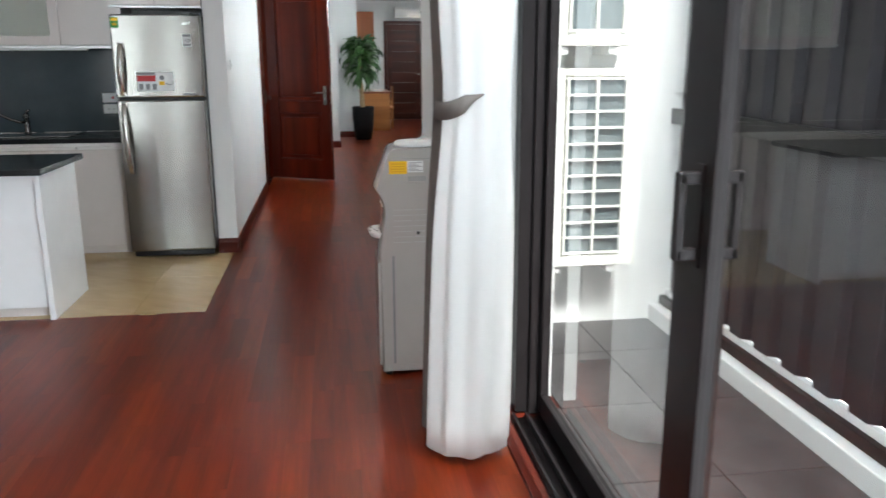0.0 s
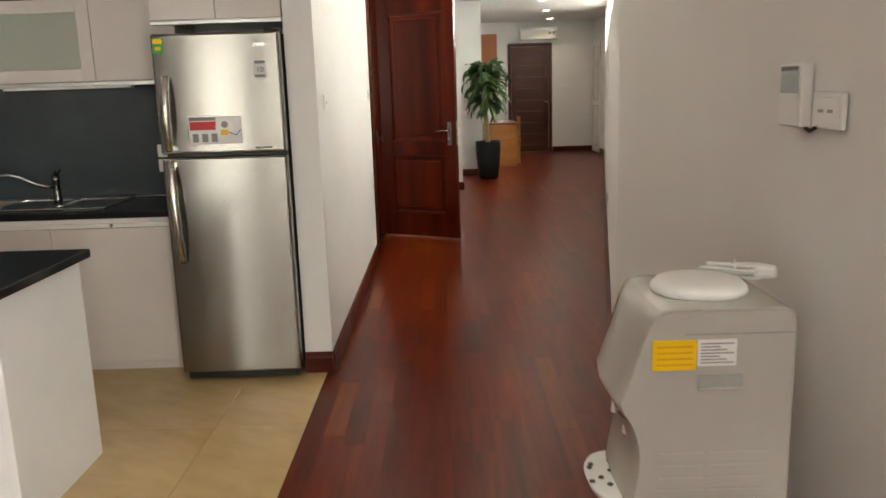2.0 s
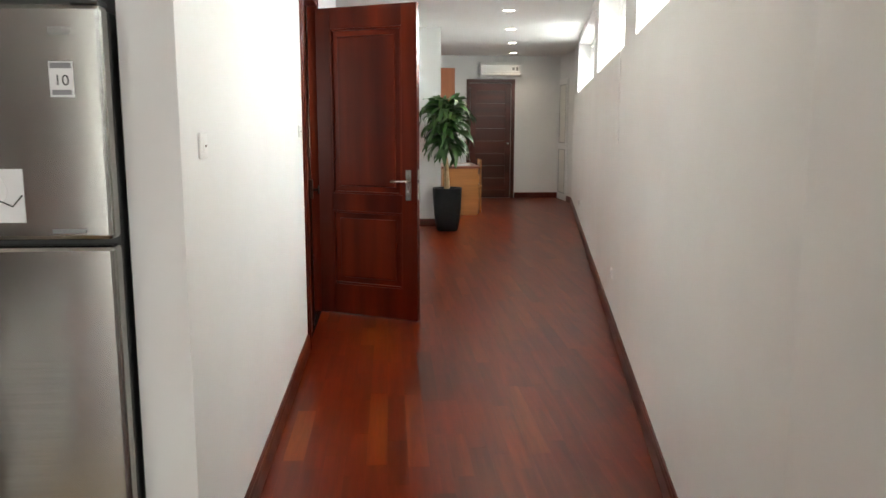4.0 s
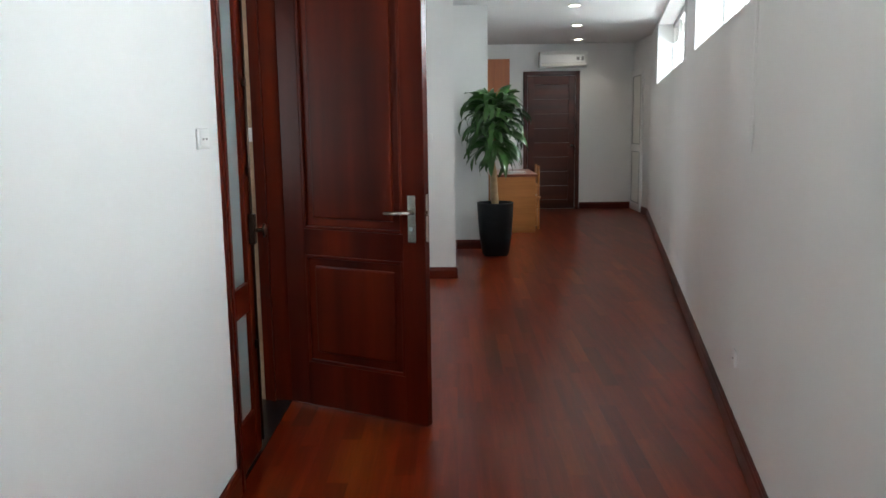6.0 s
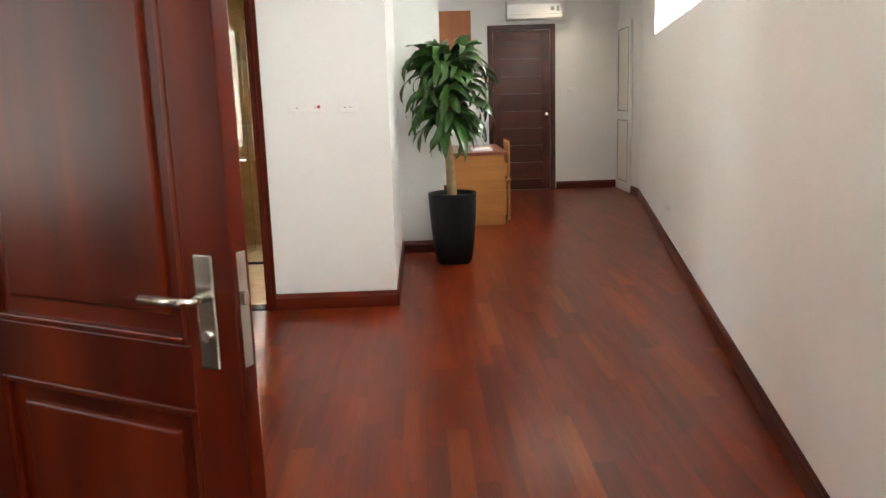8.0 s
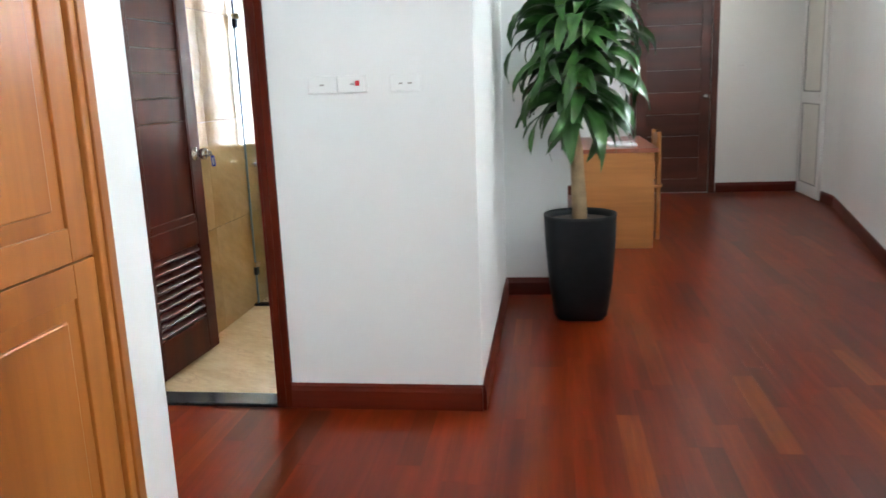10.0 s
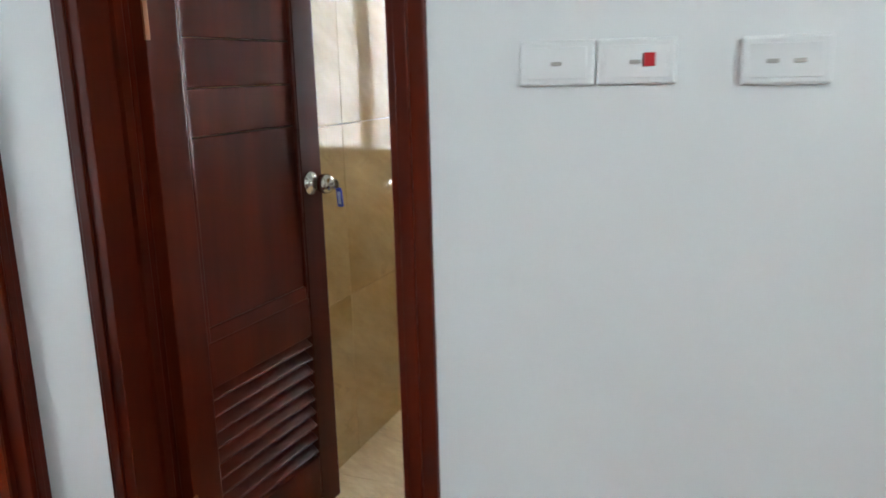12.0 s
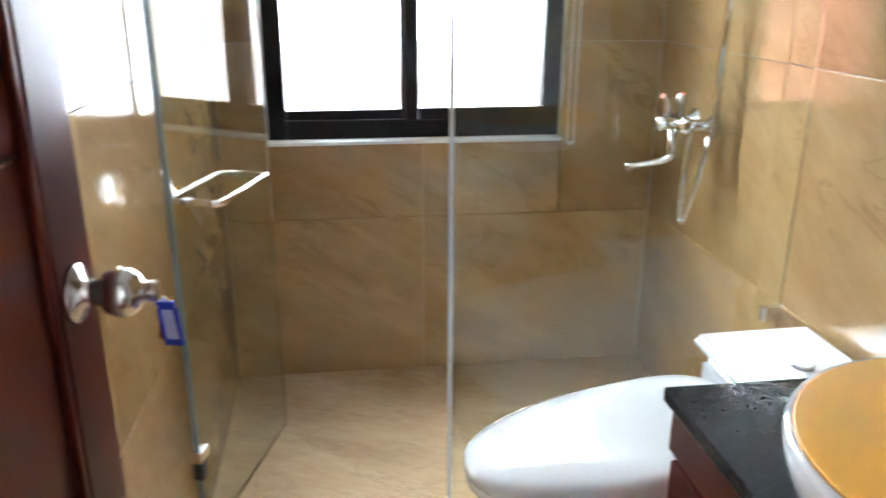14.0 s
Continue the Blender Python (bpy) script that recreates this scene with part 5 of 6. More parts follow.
wd = thing("door_4", "narrow white glazed door in the side wall", "door", pose(3.862, 13.34, 0, 0, 0, -90), kind="structure")
for a, b in ((0, 0.08), (0.62, 0.70)):
    part("stile", box((a, -0.0, 0.01), (b, 0.035, 2.3), 0.003), M_WHITEP, wd)
for a, b in ((0.01, 0.14), (0.98, 1.1), (2.2, 2.3)):
    part("rail", box((0.08, 0.0, a), (0.62, 0.034, b), 0.003), M_WHITEP, wd)
for a, b in ((0.14, 0.98), (1.1, 2.2)):
    part("pane", box((0.08, 0.012, a), (0.62, 0.018, b)), M_ACW, wd, "white obscured panel")
    bm = bmesh.new()
    for lo, hi in (((0.08, -0.002, a), (0.088, 0.002, b)), ((0.612, -0.002, a), (0.62, 0.002, b)), ((0.088, -0.002, a), (0.612, 0.002, a + 0.008)), ((0.088, -0.002, b - 0.008), (0.612, 0.002, b))):
        add_box(bm, lo, hi)
    part("gasket", bm, M_BLACK, wd, "black rubber gasket")

# ---- bedroom seen through its doorway ----
door_frame("door_frame", "dark wooden frame of the bedroom doorway", pose(-0.95, 7.22, 0, 0, 0, -90) @ pose(0.06, 0, 0), 0.685, 2.09, 0.06, M_DOORB, 0.05, 0.05).matrix_world = pose(-0.95, 6.53, 0, 0, 0, 90)
bed = thing("bed", "bed with white striped bedding and hanging valance", "bed", pose(-4.04, 7.35, 0))
part("bed_frame", box((0, 0, 0.16), (1.9, 1.7, 0.34), 0.01), M_DOORB, bed)
for x in (0.06, 1.8):
    for y in (0.06, 1.6):
        part("leg", box((x, y, 0), (x + 0.07, y + 0.07, 0.16), 0.005), M_DOORB, bed)
part("mattress", box((0.01, 0.01, 0.341), (1.89, 1.69, 0.62), 0.05), M_SHEETW, bed)
bm = bmesh.new()
top_, bot_ = [], []
for i in range(121):
    y = 1.74 * i / 120 - 0.02
    w_ = 0.012 * math.sin(i * 1.1) + 0.008 * math.sin(i * 0.47)
    top_.append((1.915, y, 0.6))
    bot_.append((1.93 + w_, y, 0.33 + 0.02 * math.sin(i * 0.31) - 0.17 * math.exp(-((y - 0.53) / 0.07) ** 2)))
add_loft(bm, [top_, [((a[0] + b[0]) / 2, a[1], (a[2] + b[2]) / 2) for a, b in zip(top_, bot_)], bot_], closed=False)
val = part("valance", bm, M_SHEETW, bed, "white ruffled cloth hanging over the side")
val.modifiers.new("thick", "SOLIDIFY").thickness = 0.004
bm = bmesh.new()
rows = []
for i in range(141):
    y, z = 1.7 * i / 140, 0.624 + 0.007 * abs(math.sin(i * 0.55))
    rows.append([(1.0, y, z), (1.5, y, z + 0.003), (1.9, y, z), (1.925, y, z - 0.02)])
add_loft(bm, rows, closed=False)
part("quilt", bm, M_SHEETW, bed, "white ribbed quilt")
part("headboard", box((-0.1, 1.73, 0), (1.95, 1.8, 2.0), 0.01), M_DOORB, bed, "tall dark wooden headboard panel")

# ---- bathroom ----
setting("bath_threshold", box((-0.664, 7.255, 0.0), (-0.006, 7.375, 0.016), 0.003), M_GRAN, "dark granite doorsill", "threshold")
door_frame("door_frame", "red-brown wooden frame of the bathroom doorway", pose(-0.665, 7.27, 0), 0.66, 2.12, 0.11, M_DOORB, 0.072, 0.07)
# added strip; stands in for the dark of the gap at the hinges
setting("door_rebate", box((-0.689, 7.382, 0.02), (-0.667, 7.46, 2.1), 0.002), M_DOORB, "dark strip added for the shaded gap behind the bathroom door", "trim")
bd = thing("door_5", "red-brown bathroom door with grooved panel and louvre, open inward", "door", pose(-0.645, 7.392, 0, 0, 0, 86.9), kind="structure")
BW, BT = 0.63, 0.04
for a, b in ((0, 0.1), (BW - 0.1, BW)):
    part("stile", box((a, -BT / 2, 0.02), (b, BT / 2, 2.11), 0.003), M_DOORB, bd)
for a, b in ((0.02, 0.2), (0.585, 0.70), (2.0, 2.11)):
    part("rail", box((0.1, -BT / 2 + 0.0005, a), (BW - 0.1, BT / 2 - 0.0005, b), 0.003), M_DOORB, bd)
zs = [0.70, 1.195, 1.307, 1.42, 1.53, 1.65, 1.77, 1.89, 2.0]
for a, b in zip(zs, zs[1:]):
    part("board", box((0.1, -0.009, a + 0.001), (BW - 0.1, 0.009, b - 0.001), 0.003), M_DOORB, bd)
for sgn in (-1, 1):
    bm = bmesh.new()
    ya, yb = sorted((sgn * 0.009, sgn * 0.0185))
    for lo, hi in (((0.1, ya, 0.70), (0.112, yb, 2.0)), ((BW - 0.112, ya, 0.70), (BW - 0.1, yb, 2.0)), ((0.112, ya, 0.70), (BW - 0.112, yb, 0.738))):
        add_box(bm, lo, hi, None, 0.003)
    part("moulding", bm, M_DOORB, bd)
for i in range(9):
    z = 0.205 + 0.0425 * i
    part("slat", box((-(BW - 0.2) / 2, -0.022, -0.004), ((BW - 0.2) / 2, 0.022, 0.004), 0.002, pose(BW / 2, 0, z + 0.022, 38, 0, 0)), M_DOORB, bd, "sloping louvre slat")
for z in (0.25, 1.41, 1.9):
    part("hinge", box((-0.003, -0.024, z), (0.011, -0.0195, z + 0.1), 0.001), M_BRASS, bd, "brass hinge")
kx, kz = BW - 0.062, 1.03
prof = [(0.033, 0.0), (0.033, 0.006), (0.016, 0.011), (0.014, 0.028), (0.024, 0.036), (0.029, 0.05), (0.027, 0.062), (0.018, 0.072), (0.012, 0.074), (0.011, 0.09)]
bm = lathe([(r, z) for r, z in prof], 24)
bmesh.ops.transform(bm, matrix=pose(kx, -BT / 2, kz, 90, 0, 0), verts=bm.verts)
kn = part("knob", bm, M_NICKEL, bd, "round satin steel knob lock")
bm = lathe([(r, z) for r, z in prof[:-1]], 24)
bmesh.ops.transform(bm, matrix=pose(kx, BT / 2, kz, -90, 0, 0), verts=bm.verts)
part("knob_rear", bm, M_NICKEL, bd)
tag = thing("key_tag", "blue plastic key tag and key hanging from the knob lock", "key tag", pose(-0.645, 7.392, 0, 0, 0, 86.9) @ pose(kx - 0.004, -BT / 2 - 0.088, kz + 0.012))
bm = bmesh.new()
tp = [(0.012 * math.cos(a), 0, -0.012 + 0.014 * math.sin(a)) for a in [i * math.pi / 8 for i in range(17)]]
add_tube(bm, tp, 0.0012, 6)
part("ring", bm, M_CHROME, tag)
bm = bmesh.new()
for lo, hi in (((-0.013, -0.003, -0.068), (-0.009, 0.003, -0.03)), ((0.009, -0.003, -0.068), (0.013, 0.003, -0.03)), ((-0.013, -0.003, -0.075), (0.013, 0.003, -0.067)), ((-0.011, -0.003, -0.032), (0.011, 0.003, -0.022))):
    add_box(bm, lo, hi, pose(0, -0.008, 0, 0, 8, 62), 0.0015)
part("tag_frame", bm, M_BLUE, tag)
part("paper_slip", box((-0.0095, -0.001, -0.068), (0.0095, 0.001, -0.031), 0, pose(0, -0.008, 0, 0, 8, 62)), plain("tag_paper", (0.45, 0.45, 0.6), 0.4), tag)
part("key", box((-0.004, -0.001, -0.075), (0.004, 0.001, -0.02), 0, pose(0, -0.012, 0, 0, -14, 50)), M_CHROME, tag, "small steel key")

# neighbouring house across the yard
house = thing("neighbour_house", "plain brick-red rendered house wall with a tiled roof edge", "house", pose(-6.4, 13.2, -3.0), kind="structure")
part("wall", box((0, 0, 0), (4.9, 3.0, 5.6)), M_REDWALL, house)
part("roof_edge", box((-0.2, -0.3, 5.61), (5.1, 3.2, 5.8), 0.02), M_REDWALL, house)

# window over the shower
window_frame("window_bath", 0.99, 1.27, pose(-0.532, 9.78, 0.852), M_FRAME, (0.475,), 0.07, 0.062, "dark aluminium sliding window over the shower")
bw = bpy.data.objects["window_bath"]
part("sash_stile", box((0.505, -0.055, 0.062), (0.93, -0.036, 0.102), 0.003), M_FRAME, bw)
part("sash_rail", box((0.062, -0.02, 0.062), (0.448, 0.02, 0.094), 0.003), M_FRAME, bw)
part("sill", box((0.0, -0.085, -0.012), (0.99, -0.036, 0.0), 0.002), M_RENDER, bw, "pale stone sill")
part("sash_stile", box((0.455, -0.055, 0.062), (0.5, -0.036, 1.2), 0.003), M_FRAME, bw)
bc = thing("blind_chain", "white bead chain hanging beside the bathroom window", "chain", pose(0.475, 9.69, 0))
bm = bmesh.new()
for i in range(70):
    z = 0.84 + 0.016 * i
    for x in (0.0, 0.022):
        add_loft(bm, [ring(x, 0, z - 0.008, 0.0014, n=6), ring(x, 0, z - 0.003, 0.0016, n=6), ring(x, 0, z, 0.0034, n=6), ring(x, 0, z + 0.003, 0.0016, n=6), ring(x, 0, z + 0.008, 0.0014, n=6)])
add_tube(bm, [(0, 0, 0.84), (0.011, 0, 0.825), (0.022, 0, 0.84)], 0.003, 6)
part("beads", bm, M_WHITEP, bc)

# shower screen
shw = thing("shower_screen", "frameless clear glass shower screen with an open hinged door", "shower screen", pose(0, 8.8, 0))
g = part("fixed_pane", box((-0.05, 0.0, 0.02), (BX1 - 0.002, 0.01, 2.0), 0.001), M_SHOWER, shw)
g.visible_shadow = False
part("edge_seal", box((-0.057, -0.002, 0.02), (-0.047, 0.012, 2.0), 0.001), plain("seal_plastic", (0.7, 0.74, 0.76), 0.25), shw, "clear plastic edge seal")
gm = pose(-0.668, 0.004, 0, 0, 0, 73)
g = part("door_pane", box((0.004, -0.005, 0.02), (0.56, 0.005, 2.0), 0.001, gm), M_SHOWER, shw)
g.visible_shadow = False
part("edge_seal", box((-0.004, -0.006, 0.02), (0.004, 0.006, 2.0), 0.001, gm), plain("seal_dark", (0.2, 0.23, 0.22), 0.25), shw)
for z in (0.25, 1.74):
    part("hinge_block", box((-0.006, -0.012, z - 0.05), (0.02, 0.012, z), 0.003, gm), M_BLACK, shw, "dark rubber-lined hinge block")
    part("hinge", box((-0.012, -0.014, z), (0.034, 0.014, z + 0.032), 0.003, gm), M_CHROME, shw, "chrome glass hinge")
bm = bmesh.new()
for s in (-1, 1):
    add_tube(bm, [gm @ Vector(p) for p in ((0.1, 0, 0.875), (0.1, s * 0.062, 0.875), (0.115, s * 0.07, 0.875), (0.37, s * 0.07, 0.875), (0.385, s * 0.062, 0.875), (0.385, 0, 0.875))], 0.009, 8)
part("handle", bm, M_CHROME, shw, "chrome bar handle through the glass")
part("wall_clip", box((BX1 - 0.05, -0.008, 0.545), (BX1, 0.018, 0.585), 0.003), M_CHROME, shw)
setting("shower_kerb", box((BX0 + 0.002, 8.775, 0.004), (BX1 - 0.002, 8.825, 0.02), 0.003), M_GRAN, "dark granite strip under the shower screen", "kerb")

# toilet, its back to the right-hand wall
wc = thing("toilet", "white one-piece ceramic toilet with closed lid", "toilet", pose(0.07, 8.46, 0))


def egg(z, front, back, half, y0=0.0, n=40):
    """An egg-shaped section from x = front to x = back."""
    out = []
    for i in range(n):
        a = 2 * math.pi * i / n
        c, s = math.cos(a), math.sin(a)
        mid = (front + back) / 2 + (back - front) * 0.1
        x = mid + (back - mid) * (abs(c) ** 0.55) if c > 0 else mid - (mid - front) * abs(c)
        out.append((x, y0 + half * math.copysign(abs(s) ** 0.85, s), z))
    return out


part("bowl", add_loft(bmesh.new(), [egg(0.0, 0.08, 0.62, 0.12), egg(0.06, 0.08, 0.62, 0.115), egg(0.2, 0.04, 0.63, 0.125), egg(0.3, -0.06, 0.64, 0.16), egg(0.36, -0.12, 0.64, 0.185), egg(0.385, -0.13, 0.64, 0.188)]), M_CER, wc)
part("seat", add_loft(bmesh.new(), [egg(0.387, -0.132, 0.44, 0.186), egg(0.39, -0.138, 0.44, 0.19), egg(0.402, -0.138, 0.44, 0.19), egg(0.406, -0.134, 0.44, 0.187)]), M_CER, wc)
lid_ = add_loft(bmesh.new(), [egg(0.408, -0.136, 0.45, 0.188), egg(0.412, -0.142, 0.45, 0.192), egg(0.43, -0.138, 0.45, 0.19), egg(0.444, -0.1, 0.44, 0.165), egg(0.45, -0.02, 0.42, 0.11)])
for v in lid_.verts:
    if v.co.z > 0.415:
        v.co.z += 0.085 * max(0, (v.co.x + 0.1) / 0.55)
part("lid", lid_, M_CER, wc, "closed smooth lid")
bm = add_loft(bmesh.new(), [[(x, y, z) for x, y in ((0.43, -0.18), (0.7, -0.19), (0.7, 0.19), (0.43, 0.18))] for z in (0.36, 0.565)])
bmesh.ops.bevel(bm, geom=list(bm.edges), offset=0.025, segments=3, affect="EDGES")
part("tank", bm, M_CER, wc)
bm = add_loft(bmesh.new(), [[(x, y, z) for x, y in ((0.415, -0.19), (0.702, -0.197), (0.702, 0.197), (0.415, 0.19))] for z in (0.567, 0.6)])
bmesh.ops.bevel(bm, geom=list(bm.edges), offset=0.012, segments=3, affect="EDGES")
part("tank_lid", bm, M_CER, wc)
part("flush_button", lathe([(0.022, 0.6), (0.022, 0.606), (0.018, 0.608)], 20, 0.57, 0.0), M_CER, wc)
part("inlet_pipe", tube([(0.62, 0.12, 0.3), (0.62, 0.2, 0.25), (0.68, 0.21, 0.2)], 0.008), M_CHROME, wc)

# vanity with vessel basin
van = thing("vanity_unit", "bathroom vanity with black granite top on a dark wooden cabinet", "vanity", pose(0.16, 7.5, -0.025))
part("cabinet_body", box((0.025, 0.01, 0.1), (0.628, 0.56, 0.795), 0.004), M_DOORB, van)
part("countertop", box((0.0, 0.0, 0.797), (0.63, 0.58, 0.82), 0.003), M_VTOP, van, "black granite top")
part("drawer_front", box((0.012, 0.004, 0.72), (0.0245, 0.57, 0.792), 0.003), M_DOORB, van)
for a, b in ((0.02, 0.28), (0.285, 0.55)):
    d = part("door", box((0.008, a, 0.12), (0.0245, b, 0.715), 0.003), M_DOORB, van)
    part("knob", tube([(0.008, (a + b) / 2, 0.66), (-0.014, (a + b) / 2, 0.66)], [0.006, 0.011], 12), M_BRONZE, d)
for x in (0.05, 0.58):
    for y in (0.05, 0.5):
        part("leg", box((x - 0.02, y - 0.02, 0.03), (x + 0.02, y + 0.02, 0.1), 0.003), M_DOORB, van)
bas = thing("basin", "white round ceramic vessel basin covered with yellow film", "basin", pose(0.4, 7.7, 0.796))
part("bowl", add_loft(bmesh.new(), [ring(0, 0, z, r, n=48) for z, r in ((0.0, 0.19), (0.004, 0.205), (0.03, 0.232), (0.07, 0.247), (0.092, 0.25), (0.099, 0.247), (0.1, 0.24))]), M_CER, bas)
part("film_cover", add_loft(bmesh.new(), [ring(0, 0, 0.1005, 0.242, n=48), ring(0, 0, 0.103, 0.238, n=48)]), M_YEL, bas, "flat yellow protective film")
btap = thing("basin_tap", "chrome basin mixer tap beside the basin", "tap", pose(0.72, 7.73, 0.796))
part("body", lathe([(0.025, 0), (0.025, 0.01), (0.019, 0.02), (0.019, 0.25), (0.014, 0.265)], 18), M_CHROME, btap)
part("spout", tube([(0, 0, 0.22), (-0.08, 0, 0.235), (-0.11, 0, 0.225)], 0.011), M_CHROME, btap)

# shower mixer with hose
mix = thing("shower_mixer", "chrome wall-mounted shower mixer with looping hose", "shower mixer", pose(BX1, 9.32, 0.96))
part("mixer_bar", tube([(-0.085, -0.075, 0), (-0.085, -0.06, 0), (-0.085, 0.06, 0), (-0.085, 0.075, 0)], [0.018, 0.025, 0.025, 0.018], 18), M_CHROME, mix)
for y in (-0.06, 0.06):
    part("wall_flange", tube([(0, y, 0), (-0.012, y, 0), (-0.03, y, 0), (-0.085, y, 0)], [0.034, 0.034, 0.015, 0.015], 18), M_CHROME, mix)
part("front_body", tube([(-0.08, 0, 0), (-0.15, 0, 0), (-0.158, 0, 0)], [0.023, 0.021, 0.014], 18), M_CHROME, mix)
part("lever", tube([(-0.12, 0.0, 0.018), (-0.125, 0.0, 0.05), (-0.135, -0.01, 0.078), (-0.15, -0.012, 0.082)], [0.014, 0.012, 0.01, 0.008]), M_CHROME, mix)
part("diverter", tube([(-0.085, 0, 0.02), (-0.085, 0, 0.06), (-0.085, 0, 0.066), (-0.085, 0, 0.085)], [0.012, 0.012, 0.017, 0.015], 16), M_CHROME, mix)
part("hot_mark", tube([(-0.085, 0, 0.0852), (-0.085, 0, 0.089)], 0.007, 12), M_RED, mix, "small red mark")
part("bath_spout", tube([(-0.1, 0.0, -0.015), (-0.1, 0.0, -0.09), (-0.104, 0.0, -0.108), (-0.125, 0.01, -0.118), (-0.215, 0.03, -0.135), (-0.225, 0.032, -0.142)], [0.014, 0.013, 0.013, 0.013, 0.012, 0.014]), M_CHROME, mix)
hp = []
for i in range(22):
    t = i / 21
    a = math.pi * t
    hp.append((-0.055 - 0.02 * math.sin(a), -0.02 - 0.12 * math.sin(a * 0.5) * t, -0.02 - 0.27 * math.sin(a)))
part("hose", tube(hp, 0.008, 8), M_CHROME, mix, "ribbed steel hose")
part("riser", tube([(-0.045, -0.14, -0.02), (-0.04, -0.14, 0.4), (-0.04, -0.12, 0.9)], 0.01), M_CHROME, mix)

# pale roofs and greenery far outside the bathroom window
# glowing panel added for sky; it lights the bathroom and whitens tile reflections
setting("backdrop", box((-90, 80.0, -8.9), (110, 80.2, 90)), glow("white_sky_glow", (0.93, 0.96, 1.0), 21.0), "glowing white panel added as bright sky in the distance", "sky")
hz = thing("neighbour_house", "pale house with a tiled roof beyond the window", "house", pose(-3, 40, -10.6))
part("wall", box((-6, 0, 0), (9, 9, 7.6)), M_RENDER, hz)
part("roof", add_loft(bmesh.new(), [[(-6.5, -0.5, 7.6), (9.5, -0.5, 7.6), (9.5, 9.5, 7.6), (-6.5, 9.5, 7.6)], [(-4, 4, 9.3), (7, 4, 9.3), (7, 5, 9.3), (-4, 5, 9.3)]]), plain("roof_tile", (0.6, 0.5, 0.46), 0.8, vary=0.1, scale=3), hz)

# ---- tiled and boarded surfaces ----


def tile_surface(name, label, m, w, h, tw, th, thick, material, holes=(), gap=0.0015, ox=0.0, piece="tile", category="wall"):
    """Separate tiles on a plane: local x across, z up, front -y; holes are left out."""
    root = thing(name, label, category, m, kind="structure")
    made = {}
    z = 0.0
    while z < h - 1e-4:
        z1 = min(z + th, h)
        x = -ox
        while x < w - 1e-4:
            a, b = max(x, 0), min(x + tw, w)
            cells = [(a, b, z, z1)]
            for h0, h1, g0, g1 in holes:
                nxt = []
                for p, q, r, s in cells:
                    if q <= h0 or p >= h1 or s <= g0 or r >= g1:
                        nxt.append((p, q, r, s))
                        continue
                    if p < h0:
                        nxt.append((p, h0, r, s))
                    if q > h1:
                        nxt.append((h1, q, r, s))
                    if r < g0:
                        nxt.append((max(p, h0), min(q, h1), r, g0))
                    if s > g1:
                        nxt.append((max(p, h0), min(q, h1), g1, s))
                cells = nxt
            for p, q, r, s in cells:
                if q - p < 0.01 or s - r < 0.01:
                    continue
                key = (round(q - p, 4), round(s - r, 4))
                if key not in made:
                    made[key] = mesh_of(piece, box((gap, 0, gap), (key[0] - gap, thick, key[1] - gap), 0.0012), material)
                ob = new(piece, made[key])
                ob.parent = root
                ob.matrix_basis = pose(p, 0, r)
            x += tw
        z += th
    return root


TH = 0.585
tile_surface("tiles_bath_left", "polished beige marble wall tiles", pose(BX0, 7.37, 0, 0, 0, 90), 2.33, 2.5, 1.17, TH, 0.011, M_BATH, ox=0.2, gap=0.0009)
tile_surface("tiles_bath_back", "polished beige marble wall tiles around the window", pose(BX0, BY1, 0), 1.48, 2.5, 1.17, TH, 0.011, M_BATH, ((0.158, 1.148, 0.852, 2.122),), ox=0.5, gap=0.0009)
tile_surface("tiles_bath_right", "polished beige marble wall tiles", pose(BX1, BY1, 0, 0, 0, -90), 2.33, 2.5, 1.17, TH, 0.011, M_BATH, ox=0.4, gap=0.0009)
tile_surface("tiles_bath_floor", "beige stone floor tiles", pose(BX0, 7.375, 0.004, -90, 0, 0) @ Matrix.Identity(4), 1.48, 2.33, 0.74, 0.78, 0.011, M_BFLOOR, category="floor", gap=0.0004).matrix_world = Matrix(((1, 0, 0, BX0), (0, 0, 1, 7.375), (0, -1, 0, 0.004), (0, 0, 0, 1)))
tile_surface("tiles_kitchen_floor", "polished cream kitchen floor tiles", Matrix(((1, 0, 0, -4.2), (0, 0, 1, -1.45), (0, -1, 0, 0.0), (0, 0, 0, 1))), 4.17, 2.15, 0.8, 0.8, 0.011, M_TILEK, gap=0.0006, category="floor", ox=0.23)
tile_surface("tiles_balcony", "dark grey stone-look balcony tiles", Matrix(((1, 0, 0, 1.62), (0, 0, 1, -9.0), (0, -1, 0, 0.0), (0, 0, 0, 1))), 0.81, 7.06, 0.405, 0.6, 0.011, M_BALC, gap=0.003, category="floor")

# boards of the red wooden floor
PW, PT = 0.09, 0.011
prng = random.Random(11)


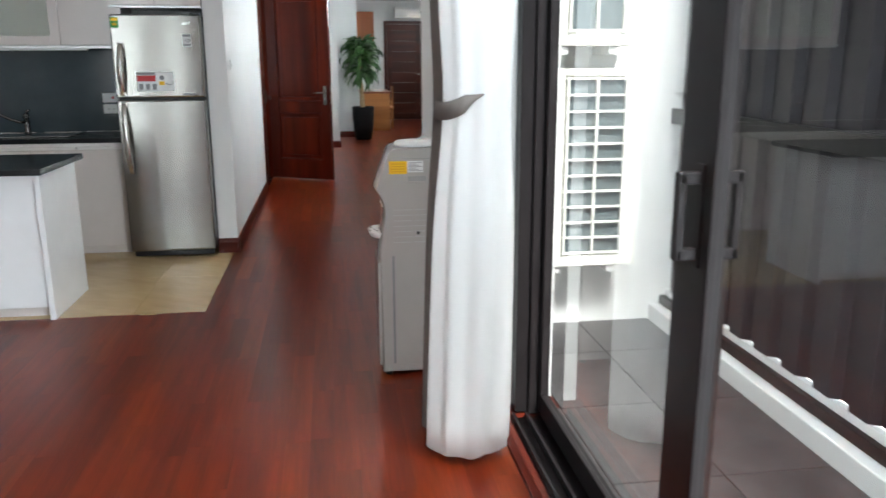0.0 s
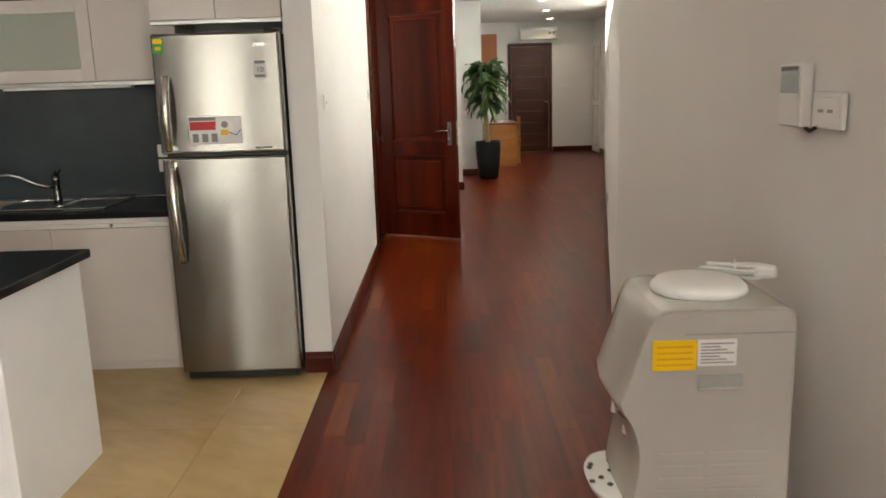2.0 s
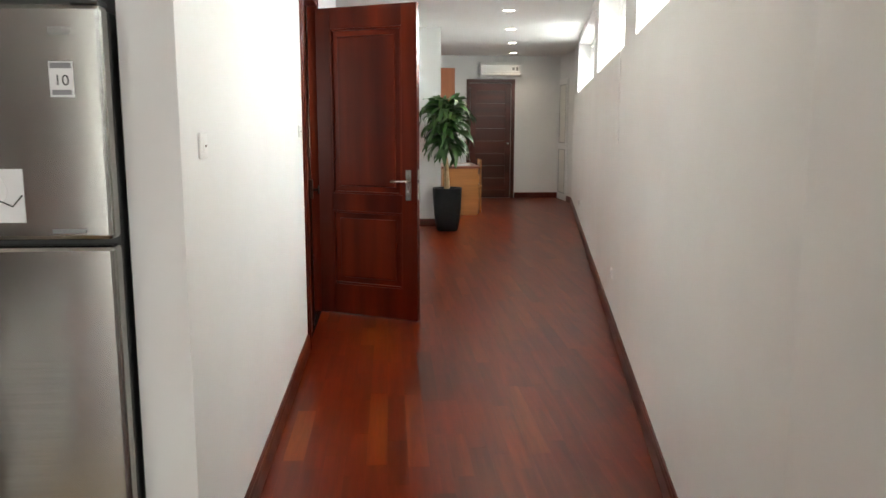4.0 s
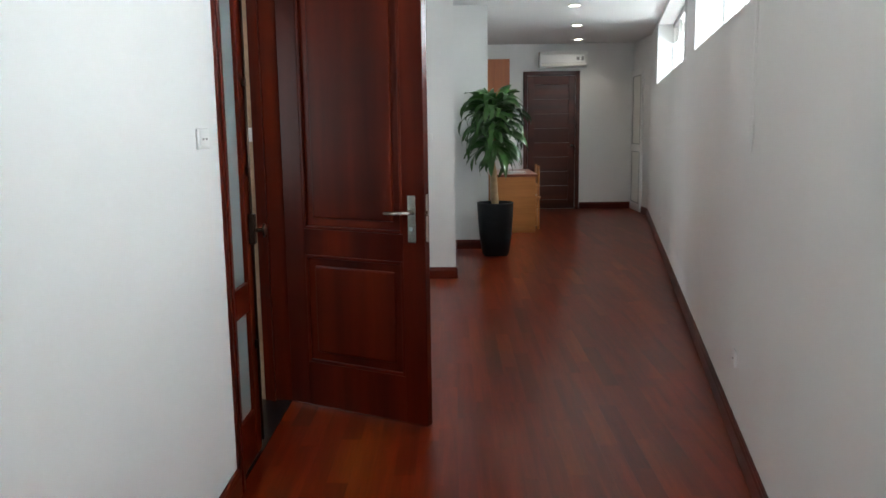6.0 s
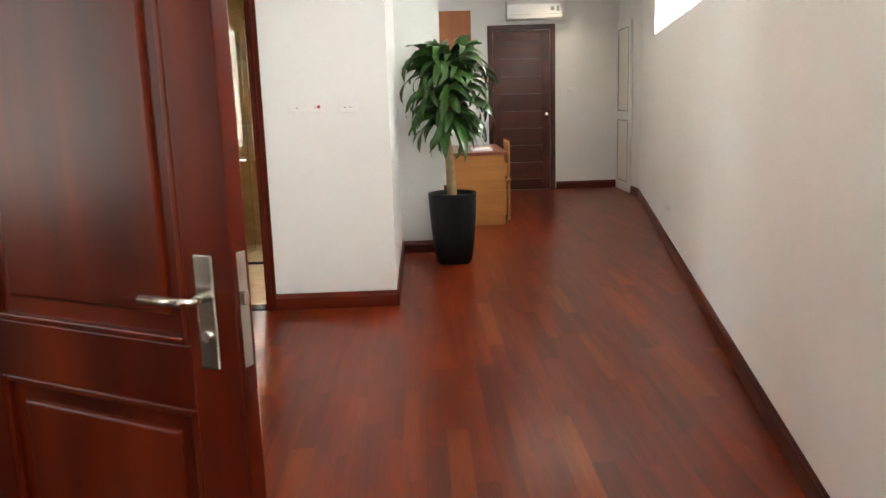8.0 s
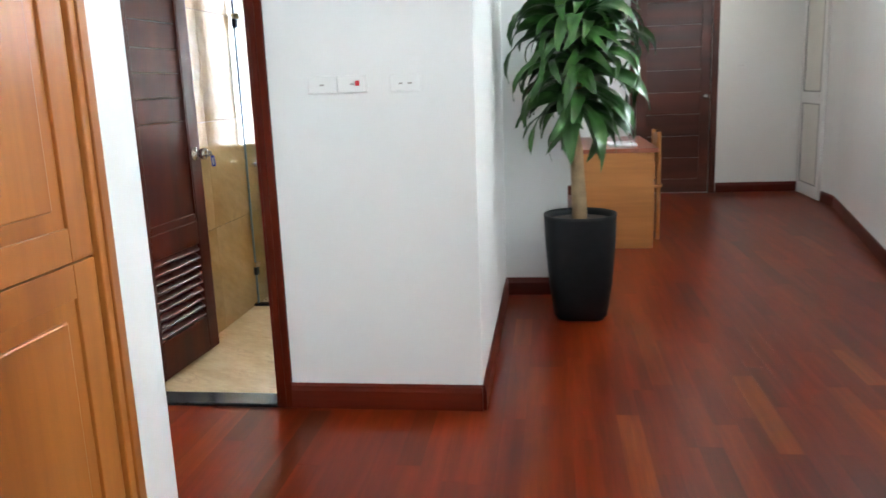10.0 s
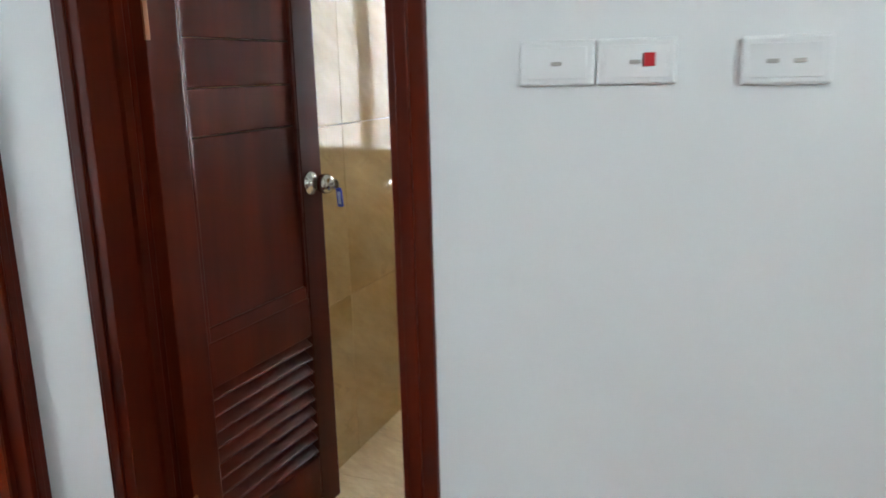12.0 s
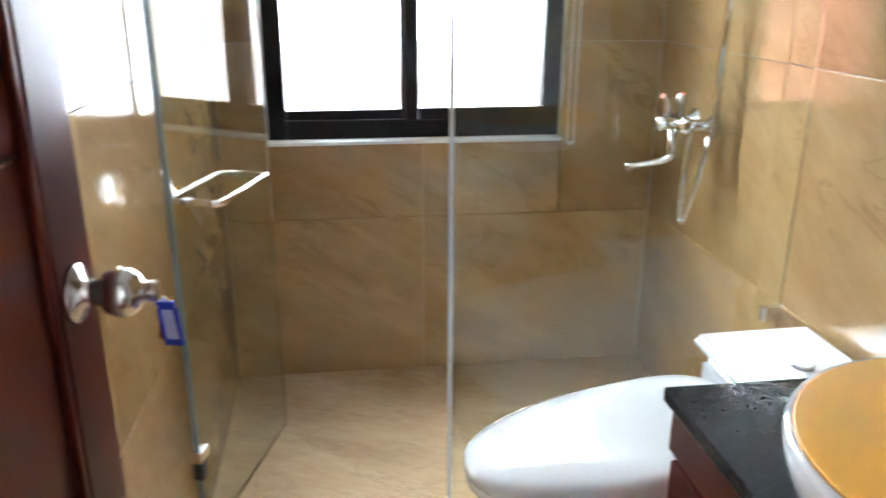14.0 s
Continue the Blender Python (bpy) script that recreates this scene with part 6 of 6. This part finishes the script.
def plank_box(bm, x, y, L, w=PW):
    c, g = 0.0003, 0.0
    x0, x1, y0, y1 = x + g, x + w - g, y + g, y + L - g
    lo = [bm.verts.new(p) for p in ((x0, y0, -PT), (x1, y0, -PT), (x1, y1, -PT), (x0, y1, -PT))]
    md = [bm.verts.new(p) for p in ((x0, y0, -c * 0.6), (x1, y0, -c * 0.6), (x1, y1, -c * 0.6), (x0, y1, -c * 0.6))]
    hi = [bm.verts.new(p) for p in ((x0 + c, y0 + c, 0), (x1 - c, y0 + c, 0), (x1 - c, y1 - c, 0), (x0 + c, y1 - c, 0))]
    for a, b in ((lo, md), (md, hi)):
        for i in range(4):
            bm.faces.new((a[i], a[(i + 1) % 4], b[(i + 1) % 4], b[i]))
    bm.faces.new(hi)


LENGTHS = (0.45, 0.6, 0.75, 0.9)
shared = {}
for L in LENGTHS:
    bm = bmesh.new()
    plank_box(bm, 0, 0, L)
    shared[L] = mesh_of("plank", bm, M_FLOOR)
rest = bmesh.new()
singles = 0


def column_spans(x):
    """Stretches of y that are boarded in the column at x."""
    xm = x + PW / 2
    if xm < -0.03:
        out = [(-8.6, -1.45)]
        out += [(5.2, 9.3)] if xm < -0.75 else [(6.3, 7.257)]
        return out
    if xm < 0.86:
        return [(-8.6, 7.257)]
    if xm < 1.33:
        return [(-8.6, 13.42)]
    return [(max(-0.75, (xm - 1.329) / 0.2 - 1.2), 13.42)]


col = -4.2
ncol = 0
while col < 4.0:
    x = -0.03 + (ncol - 47) * PW
    ncol += 1
    col = x
    for y0, y1 in column_spans(x):
        y = y0 - prng.uniform(0, 0.6)
        while y < y1 - 1e-3:
            L = prng.choice(LENGTHS)
            a, b = max(y, y0), min(y + L, y1)
            if b - a > 0.02:
                if b - a == L and 0.0 <= x < 2.5 and 1.5 < a < 8.6 and singles < 300:
                    ob = new("plank", shared[L])
                    ob.parent = floor
                    ob.matrix_basis = pose(x, a, 0)
                    singles += 1
                else:
                    plank_box(rest, x, a, b - a)
            y += L
tagged(part("floorboards", rest, M_FLOOR, floor), "glossy red-brown wooden floorboards", kind="stuff")
part("edge_strip", box((1.33, -8.5, -0.011), (1.362, -2.95, 0.002), 0.002), M_SKIRT, floor, "wooden edge strip at the sliding door")
